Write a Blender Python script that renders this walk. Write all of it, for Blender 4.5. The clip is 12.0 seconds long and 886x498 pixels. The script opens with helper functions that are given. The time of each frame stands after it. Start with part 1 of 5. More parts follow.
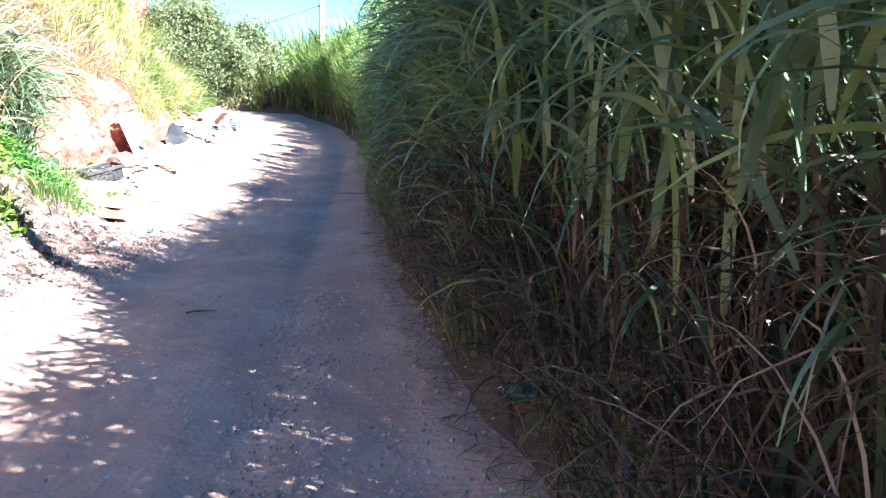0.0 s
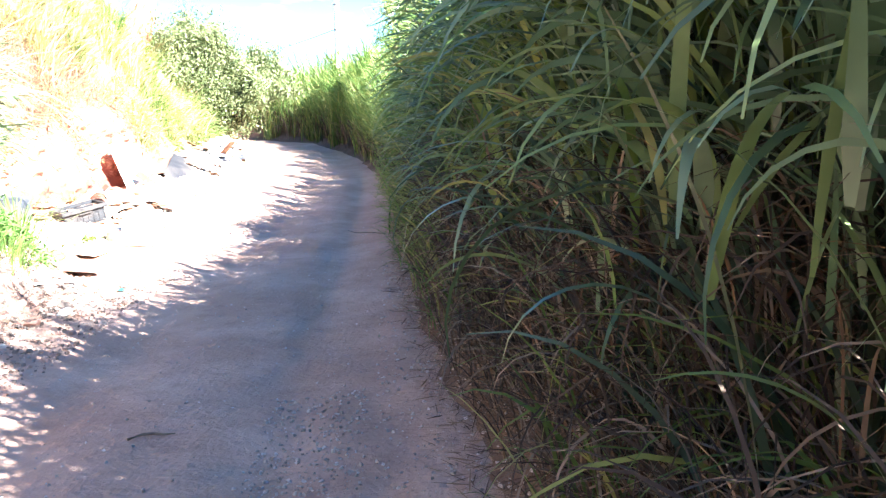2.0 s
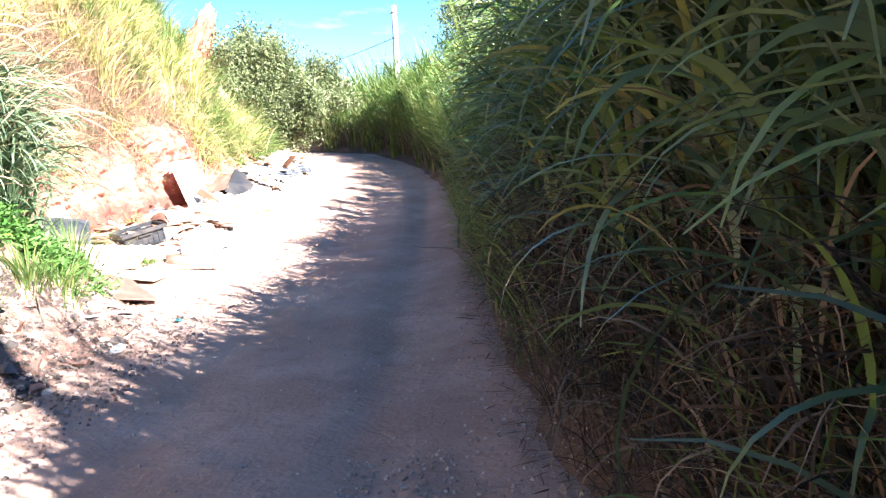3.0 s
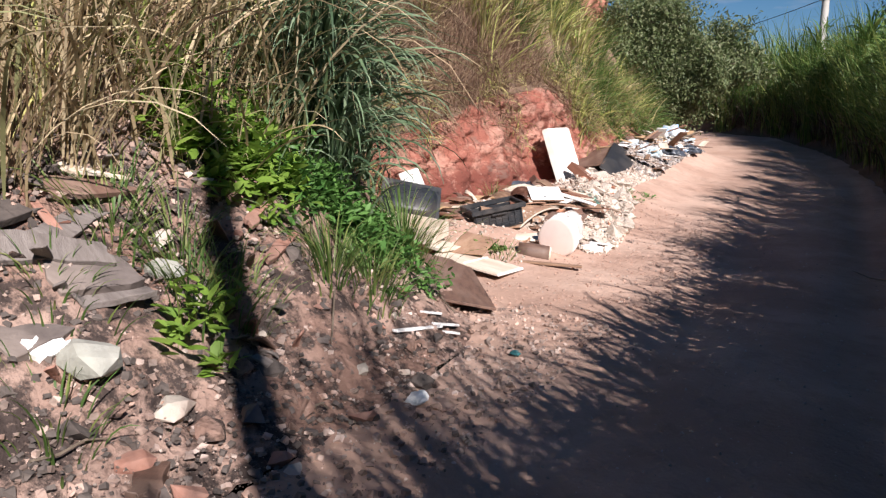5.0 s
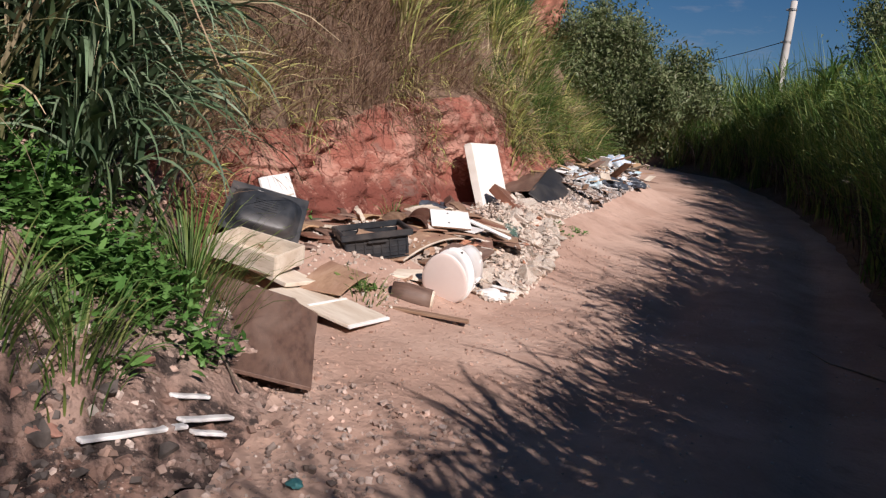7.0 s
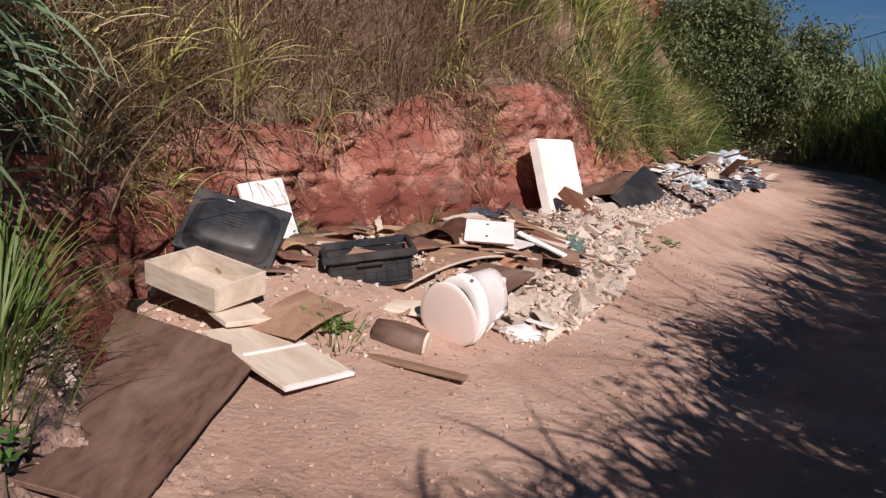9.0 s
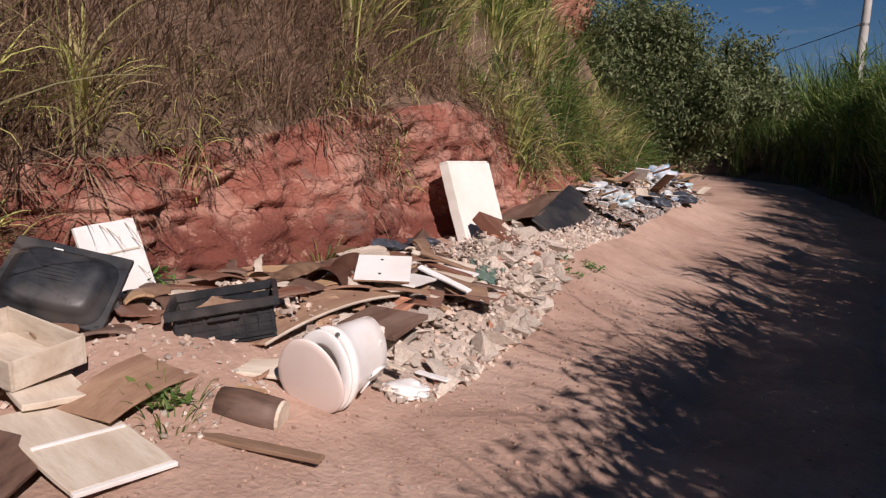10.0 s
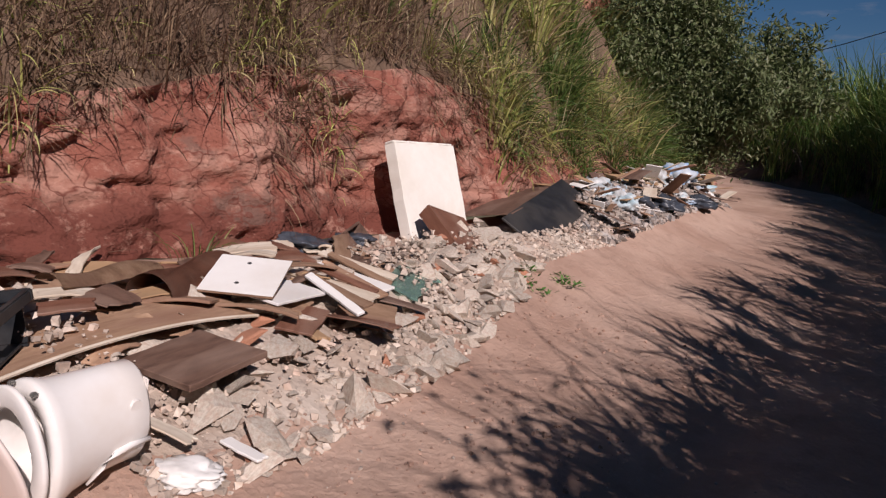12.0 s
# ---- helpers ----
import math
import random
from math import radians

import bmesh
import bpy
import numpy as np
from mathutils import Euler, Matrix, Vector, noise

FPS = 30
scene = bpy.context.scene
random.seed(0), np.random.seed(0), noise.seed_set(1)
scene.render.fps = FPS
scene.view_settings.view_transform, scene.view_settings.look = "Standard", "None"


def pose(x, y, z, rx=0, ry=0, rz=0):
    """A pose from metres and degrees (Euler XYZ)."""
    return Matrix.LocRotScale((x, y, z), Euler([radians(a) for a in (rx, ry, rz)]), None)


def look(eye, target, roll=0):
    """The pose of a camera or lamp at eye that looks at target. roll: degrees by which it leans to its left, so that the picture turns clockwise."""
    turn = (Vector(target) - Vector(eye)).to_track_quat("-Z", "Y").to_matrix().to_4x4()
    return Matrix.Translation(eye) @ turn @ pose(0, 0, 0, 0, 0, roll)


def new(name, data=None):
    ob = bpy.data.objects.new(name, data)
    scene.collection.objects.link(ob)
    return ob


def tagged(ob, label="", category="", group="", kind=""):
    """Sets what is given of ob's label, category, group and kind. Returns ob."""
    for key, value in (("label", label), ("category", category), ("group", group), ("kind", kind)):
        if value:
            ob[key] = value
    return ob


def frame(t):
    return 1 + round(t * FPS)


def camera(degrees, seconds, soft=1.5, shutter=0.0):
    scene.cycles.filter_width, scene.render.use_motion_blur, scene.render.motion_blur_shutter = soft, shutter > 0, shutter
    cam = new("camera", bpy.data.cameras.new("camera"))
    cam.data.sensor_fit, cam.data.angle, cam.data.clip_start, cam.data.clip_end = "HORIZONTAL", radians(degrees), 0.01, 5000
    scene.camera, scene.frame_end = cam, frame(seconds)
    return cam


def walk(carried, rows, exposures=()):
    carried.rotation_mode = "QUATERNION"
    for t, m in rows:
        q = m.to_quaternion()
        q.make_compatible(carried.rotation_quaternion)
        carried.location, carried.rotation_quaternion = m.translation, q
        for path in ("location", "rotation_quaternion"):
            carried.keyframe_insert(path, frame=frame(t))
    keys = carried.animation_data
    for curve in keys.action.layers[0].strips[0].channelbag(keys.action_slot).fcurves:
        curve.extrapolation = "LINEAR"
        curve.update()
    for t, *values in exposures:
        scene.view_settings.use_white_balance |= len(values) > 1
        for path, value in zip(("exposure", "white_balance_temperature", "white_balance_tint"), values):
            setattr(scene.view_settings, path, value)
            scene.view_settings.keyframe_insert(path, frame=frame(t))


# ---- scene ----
cam = camera(61.2, 12.0, soft=1.3)
PATH = [
    (0, (1.034, -2.0, 1.425), (1.228, -0.044, 1.053), -0.0),
    (0.5, (1.107, -1.533, 1.366), (1.312, 0.43, 1.04), -4.6),
    (1, (1.059, -0.995, 1.365), (1.376, 0.953, 1.041), -2.3),
    (1.5, (1.015, -0.607, 1.381), (1.248, 1.352, 1.054), -4.8),
    (2, (0.972, -0.211, 1.398), (1.121, 1.761, 1.096), -0.7),
    (2.5, (0.897, 0.242, 1.372), (1.092, 2.207, 1.052), -3.9),
    (3, (0.853, 0.464, 1.421), (0.843, 2.444, 1.141), -2.6),
    (3.2, (0.811, 0.609, 1.436), (0.716, 2.58, 1.106), -1.6),
    (4.8, (0.194, 2.494, 1.338), (-0.662, 4.269, 1.0), 2.2),
    (5, (0.124, 2.708, 1.348), (-0.788, 4.457, 1.017), 1.4),
    (5.5, (0.095, 3.175, 1.306), (-0.834, 4.925, 1.032), 4.2),
    (6, (-0.003, 3.615, 1.304), (-0.773, 5.436, 1.005), 4.6),
    (6.5, (0.04, 4.048, 1.292), (-0.837, 5.828, 1.036), 7.9),
    (7, (-0.033, 4.482, 1.313), (-0.828, 6.294, 1.025), 7.1),
    (7.2, (-0.073, 4.649, 1.334), (-0.88, 6.454, 1.028), 5.9),
    (8.8, (-0.068, 5.981, 1.276), (-1.167, 7.634, 1.032), 4.5),
    (9, (-0.023, 6.054, 1.328), (-1.098, 7.71, 1.009), 5.7),
    (9.5, (-0.063, 6.511, 1.36), (-1.011, 8.25, 1.087), 5.3),
    (10, (-0.005, 6.837, 1.38), (-0.981, 8.565, 1.128), 3.8),
    (10.5, (0.018, 7.335, 1.409), (-0.888, 9.076, 1.028), 3.6),
    (11, (-0.081, 7.767, 1.393), (-0.86, 9.571, 1.019), 2.7),
    (11.5, (-0.003, 8.153, 1.387), (-0.949, 9.887, 1.076), 5.0),
    (12, (-0.067, 8.474, 1.379), (-1.111, 10.155, 1.087), 7.0),
]
walk(cam, [(t, look(e, g, r)) for t, e, g, r in PATH],
     exposures=[(0.0, 3.4, 5500, 10), (0.5, 4.15, 5700, 11), (1.5, 4.65, 5950, 11), (2.0, 4.1, 6050, 12), (2.5, 4.0, 6050, 13), (3.0, 3.25, 6050, 15), (3.2, 3.05, 6100, 15), (4.6, 0.8, 6200, 16), (5.0, 0.9, 6200, 17), (6.0, 0.58, 6250, 18), (9.0, 0.22, 6500, 23), (10.5, -0.03, 6550, 24), (12.0, -0.12, 6450, 24)])

# ---- world and sun ----
SUN_ELEVATION, SUN_AZIMUTH = 37.0, 129.0        # degrees; azimuth clockwise from +y
world = bpy.data.worlds.new("world")
scene.world = world
world.use_nodes = True
wn, wl = world.node_tree.nodes, world.node_tree.links
sky = wn.new("ShaderNodeTexSky")
sky.sky_type, sky.sun_disc = "NISHITA", False
sky.sun_elevation, sky.sun_rotation = radians(SUN_ELEVATION), radians(SUN_AZIMUTH)
sky.air_density, sky.dust_density, sky.ozone_density = 0.95, 0.2, 2.5
wn["Background"].inputs["Strength"].default_value = 0.036
# thin fair-weather clouds low over the horizon
wtc, wmap, wnz, wrp, wmx = (wn.new(k) for k in ("ShaderNodeTexCoord", "ShaderNodeMapping", "ShaderNodeTexNoise", "ShaderNodeValToRGB", "ShaderNodeMixRGB"))
wmap.inputs["Scale"].default_value = (2.2, 2.2, 9.0)
wnz.inputs["Scale"].default_value, wnz.inputs["Detail"].default_value, wnz.inputs["Roughness"].default_value = 3.0, 7.0, 0.62
wrp.color_ramp.elements[0].position, wrp.color_ramp.elements[1].position = 0.62, 0.85
wrp.color_ramp.elements[1].color = (0.6, 0.6, 0.6, 1)
wmx.inputs["Color2"].default_value = (7.0, 7.3, 8.0, 1)
wl.new(wtc.outputs["Generated"], wmap.inputs["Vector"])
wl.new(wmap.outputs["Vector"], wnz.inputs["Vector"])
wl.new(wnz.outputs["Fac"], wrp.inputs["Fac"])
wl.new(wrp.outputs["Color"], wmx.inputs["Fac"])
whs = wn.new("ShaderNodeHueSaturation")
whs.inputs["Saturation"].default_value, whs.inputs["Value"].default_value = 1.36, 1.0
wl.new(sky.outputs["Color"], whs.inputs["Color"])
wl.new(whs.outputs["Color"], wmx.inputs["Color1"])
wl.new(wmx.outputs["Color"], wn["Background"].inputs["Color"])

sun = new("sun", bpy.data.lights.new("sun", "SUN"))
sun.data.energy, sun.data.angle, sun.data.color = 5.0, radians(0.53), (1.0, 0.945, 0.86)
az, el = radians(SUN_AZIMUTH), radians(SUN_ELEVATION)
sun.matrix_world = look((40 * math.sin(az) * math.cos(el), 40 * math.cos(az) * math.cos(el), 40 * math.sin(el)), (0, 0, 0))

# ---- materials ----
def surface(name, cols, scale=6.0, rough=0.85, bump=0.3, bscale=45.0, stain=None, stain_scale=1.3, stain_amount=0.5,
            rand=0.0, island=0.0, metal=0.0, stretch=(1, 1, 1), coat=0.0, detail=8.0, depth=0.01):
    """A worn surface: colours picked by fine noise, stains by broad noise, each object or piece a little lighter or darker."""
    m = bpy.data.materials.new(name)
    m.use_nodes = True
    n, l = m.node_tree.nodes, m.node_tree.links
    b = n["Principled BSDF"]
    tc, mp = n.new("ShaderNodeTexCoord"), n.new("ShaderNodeMapping")
    mp.inputs["Scale"].default_value = stretch
    l.new(tc.outputs["Object"], mp.inputs["Vector"])
    fine = n.new("ShaderNodeTexNoise")
    fine.inputs["Scale"].default_value, fine.inputs["Detail"].default_value, fine.inputs["Roughness"].default_value = scale, detail, 0.65
    l.new(mp.outputs["Vector"], fine.inputs["Vector"])
    ramp = n.new("ShaderNodeValToRGB")
    while len(ramp.color_ramp.elements) < len(cols):
        ramp.color_ramp.elements.new(0.5)
    for i, (e, c) in enumerate(zip(ramp.color_ramp.elements, cols)):
        e.position, e.color = 0.3 + 0.4 * i / max(1, len(cols) - 1), (*c, 1)
    l.new(fine.outputs["Fac"], ramp.inputs["Fac"])
    col = ramp.outputs["Color"]
    if stain:
        broad, sr, mx = n.new("ShaderNodeTexNoise"), n.new("ShaderNodeValToRGB"), n.new("ShaderNodeMixRGB")
        broad.inputs["Scale"].default_value, broad.inputs["Detail"].default_value = stain_scale, 5.0
        l.new(mp.outputs["Vector"], broad.inputs["Vector"])
        sr.color_ramp.elements[0].position, sr.color_ramp.elements[1].position = 0.45, 0.65
        sr.color_ramp.elements[1].color = (stain_amount, stain_amount, stain_amount, 1)
        l.new(broad.outputs["Fac"], sr.inputs["Fac"])
        l.new(sr.outputs["Color"], mx.inputs["Fac"])
        mx.inputs["Color2"].default_value = (*stain, 1)
        l.new(col, mx.inputs["Color1"])
        col = mx.outputs["Color"]
    for amount, node, socket in ((rand, "ShaderNodeObjectInfo", "Random"), (island, "ShaderNodeNewGeometry", "Random Per Island")):
        if amount:
            src, mr, hs = n.new(node), n.new("ShaderNodeMapRange"), n.new("ShaderNodeHueSaturation")
            mr.inputs["To Min"].default_value, mr.inputs["To Max"].default_value = 1 - amount, 1 + amount
            l.new(src.outputs[socket], mr.inputs["Value"])
            l.new(mr.outputs["Result"], hs.inputs["Value"])
            l.new(col, hs.inputs["Color"])
            col = hs.outputs["Color"]
    l.new(col, b.inputs["Base Color"])
    grain, bp = n.new("ShaderNodeTexNoise"), n.new("ShaderNodeBump")
    grain.inputs["Scale"].default_value, grain.inputs["Detail"].default_value = bscale, 6.0
    l.new(mp.outputs["Vector"], grain.inputs["Vector"])
    bp.inputs["Strength"].default_value, bp.inputs["Distance"].default_value = bump, depth
    l.new(grain.outputs["Fac"], bp.inputs["Height"])
    l.new(bp.outputs["Normal"], b.inputs["Normal"])
    rr = n.new("ShaderNodeMapRange")
    rr.inputs["To Min"].default_value, rr.inputs["To Max"].default_value = max(0.04, rough - 0.12), min(1, rough + 0.1)
    l.new(fine.outputs["Fac"], rr.inputs["Value"])
    l.new(rr.outputs["Result"], b.inputs["Roughness"])
    b.inputs["Metallic"].default_value, b.inputs["Coat Weight"].default_value = metal, coat
    b.inputs["Specular IOR Level"].default_value = 0.35
    return m


def foliage(name, cols, translucent=0.35, rough=0.5, spec=0.35):
    """Leaves and blades: each blade takes its own colour, and light comes through."""
    m = bpy.data.materials.new(name)
    m.use_nodes = True
    n, l = m.node_tree.nodes, m.node_tree.links
    b, out = n["Principled BSDF"], n["Material Output"]
    geo, ramp = n.new("ShaderNodeNewGeometry"), n.new("ShaderNodeValToRGB")
    while len(ramp.color_ramp.elements) < len(cols):
        ramp.color_ramp.elements.new(0.5)
    for i, (e, c) in enumerate(zip(ramp.color_ramp.elements, cols)):
        e.position, e.color = i / max(1, len(cols) - 1), (*c, 1)
    l.new(geo.outputs["Random Per Island"], ramp.inputs["Fac"])
    tc, nz, hs, mr = n.new("ShaderNodeTexCoord"), n.new("ShaderNodeTexNoise"), n.new("ShaderNodeHueSaturation"), n.new("ShaderNodeMapRange")
    nz.inputs["Scale"].default_value = 9.0
    l.new(tc.outputs["Object"], nz.inputs["Vector"])
    mr.inputs["To Min"].default_value, mr.inputs["To Max"].default_value = 0.6, 1.4
    l.new(nz.outputs["Fac"], mr.inputs["Value"])
    l.new(mr.outputs["Result"], hs.inputs["Value"])
    l.new(ramp.outputs["Color"], hs.inputs["Color"])
    l.new(hs.outputs["Color"], b.inputs["Base Color"])
    b.inputs["Roughness"].default_value, b.inputs["Specular IOR Level"].default_value = rough, spec
    tr, mx = n.new("ShaderNodeBsdfTranslucent"), n.new("ShaderNodeMixShader")
    l.new(hs.outputs["Color"], tr.inputs["Color"])
    mx.inputs["Fac"].default_value = translucent
    l.new(b.outputs["BSDF"], mx.inputs[1])
    l.new(tr.outputs["BSDF"], mx.inputs[2])
    l.new(mx.outputs["Shader"], out.inputs["Surface"])
    return m


def earth(name, base, pale, dark, layers=False, relief=1.0, damp=(0.52, 0.75, 0.6)):
    """Bare earth: crumbly relief at three scales, pale dust and dark damp patches, pebbles in the surface; layers: bedded red soil."""
    m = bpy.data.materials.new(name)
    m.use_nodes = True
    n, l = m.node_tree.nodes, m.node_tree.links
    b = n["Principled BSDF"]
    tc, mp = n.new("ShaderNodeTexCoord"), n.new("ShaderNodeMapping")
    mp.inputs["Scale"].default_value = (1, 1, 1.5) if layers else (1, 1, 1)
    l.new(tc.outputs["Object"], mp.inputs["Vector"])

    def noise_tex(scale, detail=6.0, rough=0.6):
        t = n.new("ShaderNodeTexNoise")
        t.inputs["Scale"].default_value, t.inputs["Detail"].default_value, t.inputs["Roughness"].default_value = scale, detail, rough
        l.new(mp.outputs["Vector"], t.inputs["Vector"])
        return t.outputs["Fac"]

    def mixed(c1, c2, fac, lo, hi, top=1.0):
        r, x = n.new("ShaderNodeMapRange"), n.new("ShaderNodeMixRGB")
        r.inputs["From Min"].default_value, r.inputs["From Max"].default_value, r.inputs["To Max"].default_value = lo, hi, top
        l.new(fac, r.inputs["Value"])
        l.new(r.outputs["Result"], x.inputs["Fac"])
        for socket, c in (("Color1", c1), ("Color2", c2)):
            if isinstance(c, tuple):
                x.inputs[socket].default_value = (*c, 1)
            else:
                l.new(c, x.inputs[socket])
        return x.outputs["Color"]

    broad, mid, small = noise_tex(2.0 if layers else 0.9), noise_tex(5.0, 8.0, 0.7), noise_tex(38.0, 4.0)
    c = mixed(base, pale, broad, 0.47 if layers else 0.42, 0.56 if layers else 0.62, 0.85)
    c = mixed(c, dark, mid, *damp)
    c = mixed(c, pale, small, 0.6, 0.72, 0.6)
    if layers:
        sep, zr = n.new("ShaderNodeSeparateXYZ"), n.new("ShaderNodeMath")
        l.new(tc.outputs["Object"], sep.inputs["Vector"])
        zr.operation = "MULTIPLY_ADD"
        l.new(broad, zr.inputs[0])
        zr.inputs[1].default_value = 0.35
        l.new(sep.outputs["Z"], zr.inputs[2])
        c = mixed(dark, c, zr.outputs["Value"], 0.85, 1.02)
        blot, crack, warp, add = noise_tex(3.3, 10.0, 0.75), n.new("ShaderNodeTexVoronoi"), n.new("ShaderNodeTexNoise"), n.new("ShaderNodeMixRGB")
        warp.inputs["Scale"].default_value = 4.0
        l.new(mp.outputs["Vector"], warp.inputs["Vector"])
        add.blend_type, add.inputs["Fac"].default_value = "ADD", 0.35
        l.new(mp.outputs["Vector"], add.inputs["Color1"])
        l.new(warp.outputs["Color"], add.inputs["Color2"])
        crack.feature, crack.inputs["Scale"].default_value = "DISTANCE_TO_EDGE", 3.1
        l.new(add.outputs["Color"], crack.inputs["Vector"])
        c = mixed(c, (0.53, 0.3, 0.225), blot, 0.54, 0.62, 0.55)
        c = mixed(c, (0.15, 0.1, 0.08), noise_tex(1.6, 9.0, 0.7), 0.56, 0.63, 0.6)
        c = mixed(dark, c, crack.outputs["Distance"], 0.0, 0.03)
    l.new(c, b.inputs["Base Color"])
    b.inputs["Roughness"].default_value, b.inputs["Specular IOR Level"].default_value = 0.95, 0.15
    vor = n.new("ShaderNodeTexVoronoi")
    vor.inputs["Scale"].default_value = 26.0
    l.new(mp.outputs["Vector"], vor.inputs["Vector"])
    last = None
    for fac, strength, dist in ((mid, 0.6, 0.05 * relief), (vor.outputs["Distance"], 0.4, 0.012 * relief), (small, 0.5, 0.012)):
        bp = n.new("ShaderNodeBump")
        bp.inputs["Strength"].default_value, bp.inputs["Distance"].default_value = strength, dist
        l.new(fac, bp.inputs["Height"])
        if last:
            l.new(last, bp.inputs["Normal"])
        last = bp.outputs["Normal"]
    l.new(last, b.inputs["Normal"])
    return m


M_ROAD = earth("packed_dirt", (0.385, 0.25, 0.19), (0.5, 0.35, 0.275), (0.25, 0.155, 0.115), relief=0.8)
M_RED = earth("red_earth", (0.285, 0.106, 0.075), (0.43, 0.23, 0.172), (0.165, 0.055, 0.04), layers=True, relief=1.6)
M_TALUS = earth("talus", (0.24, 0.145, 0.11), (0.4, 0.285, 0.23), (0.05, 0.038, 0.034), relief=1.8, damp=(0.47, 0.56, 0.95))
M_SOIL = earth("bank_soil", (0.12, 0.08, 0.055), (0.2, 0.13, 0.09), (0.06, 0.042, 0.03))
M_GRASS = foliage("green_blade", [(0.06, 0.11, 0.025), (0.1, 0.18, 0.04), (0.08, 0.14, 0.035), (0.17, 0.22, 0.06), (0.25, 0.25, 0.09)])
# Blade greens set near black so the verge's interior looks deep in shade.
M_SHADE_GRASS = foliage("shade_darkened_blade", [(0.014, 0.032, 0.015), (0.024, 0.05, 0.024), (0.035, 0.068, 0.035), (0.065, 0.1, 0.055), (0.022, 0.032, 0.014)], translucent=0.08, rough=0.38, spec=0.5)
M_BROAD = foliage("broad_blue_green_blade", [(0.04, 0.085, 0.042), (0.078, 0.145, 0.08), (0.17, 0.245, 0.145), (0.15, 0.225, 0.075), (0.03, 0.062, 0.03)], translucent=0.3, rough=0.36, spec=0.5)
# Paler copy of the green blade; sunlight on this stretch is in the colour.
M_SUNLIT_GRASS = foliage("sunlit_tinted_blade", [(0.11, 0.18, 0.045), (0.17, 0.25, 0.06), (0.22, 0.27, 0.09), (0.3, 0.28, 0.12), (0.1, 0.16, 0.05)], translucent=0.45)
M_FAR = foliage("bend_grass_blade", [(0.04, 0.085, 0.02), (0.09, 0.17, 0.035), (0.06, 0.115, 0.025), (0.19, 0.26, 0.06), (0.25, 0.26, 0.08)], translucent=0.32)
M_CANE = foliage("dry_cane_blade", [(0.3, 0.22, 0.12), (0.46, 0.36, 0.21), (0.56, 0.46, 0.29), (0.34, 0.23, 0.14), (0.22, 0.23, 0.1), (0.16, 0.1, 0.06)], translucent=0.25, rough=0.7)
M_SCAR = earth("bare_red_earth", (0.3, 0.12, 0.08), (0.4, 0.21, 0.145), (0.2, 0.075, 0.05))
# Straw colours lowered to carry the shade at the verge's foot.
M_SHADE_STRAW = foliage("shade_darkened_straw", [(0.03, 0.022, 0.016), (0.085, 0.066, 0.048), (0.24, 0.195, 0.145), (0.045, 0.031, 0.022), (0.02, 0.015, 0.012), (0.13, 0.08, 0.042)], translucent=0.1, rough=0.8)
M_STEM = foliage("dead_brown_stem", [(0.095, 0.05, 0.033), (0.17, 0.1, 0.063), (0.3, 0.205, 0.125), (0.11, 0.062, 0.04)], translucent=0.05, rough=0.85)
M_MIXED = foliage("dry_grass_blade", [(0.5, 0.42, 0.17), (0.35, 0.4, 0.1), (0.56, 0.54, 0.18), (0.33, 0.23, 0.12), (0.24, 0.33, 0.07), (0.6, 0.5, 0.25), (0.24, 0.15, 0.09), (0.44, 0.47, 0.13)], translucent=0.3, rough=0.7)
M_LEAF = foliage("shrub_leaf", [(0.04, 0.075, 0.02), (0.06, 0.1, 0.03), (0.09, 0.13, 0.045), (0.1, 0.12, 0.05)], translucent=0.3)
M_WEED = foliage("weed_leaf", [(0.045, 0.12, 0.025), (0.09, 0.2, 0.045), (0.14, 0.27, 0.07), (0.07, 0.16, 0.03)], translucent=0.3)
M_BARK = surface("bark", [(0.09, 0.065, 0.045), (0.2, 0.16, 0.12)], scale=14, stretch=(1, 1, 0.3), bump=0.6)
M_POLE = surface("pole_concrete", [(0.4, 0.38, 0.35), (0.5, 0.48, 0.45)], scale=5, stretch=(1, 1, 0.4), stain=(0.3, 0.26, 0.22), bump=0.3)

# ---- lie of the land ----
def along(table, y):
    return float(np.interp(y, [p[0] for p in table], [p[1] for p in table]))


EDGE = [(-400, 1.9), (-8, 1.9), (-3, 1.75), (0.6, 1.62), (2, 1.42), (4, 1.28), (6, 1.2), (11, 1.15), (17.6, 0.87), (22.5, 0.15), (25, -0.5), (28, -1.7), (31, -4.2), (33, -10), (35, -20), (400, -24)]
TOE = [(-400, -1.6), (2, -1.6), (6.4, -1.65), (7.4, -2.1), (8.1, -3.0), (8.7, -3.85), (9.4, -4.05), (11, -4.0), (13, -3.9), (16, -3.85), (19, -3.55), (22, -3.65), (25, -3.85), (27.5, -4.3), (29.5, -8), (31, -15), (33, -27), (400, -31)]
CLIFF = [(-400, 1.15), (7, 1.15), (9, 0.74), (10.15, 0.82), (11.7, 1.1), (12.6, 1.3), (14, 1.4), (15.3, 1.25), (16.6, 0.85), (18, 0.68), (22, 0.5), (400, 0.5)]
SPREAD = [(-400, 1.4), (6.9, 1.4), (8.6, 0.3), (17, 0.3), (22, 0.5), (400, 0.6)]
CREST = [(-400, 7.0), (12, 6.5), (16, 6.0), (18.5, 5.8), (20.5, 5.4), (22, 4.4), (24, 2.6), (26, 1.6), (400, 0.9)]
FOOT = [(-400, 1.35), (7, 1.35), (8.6, 1.0), (400, 1.0)]
RISE = [(-400, 0), (11, 0), (13, 0.06), (16, 0.24), (28, 1.04), (34, 1.3), (400, 2.0)]


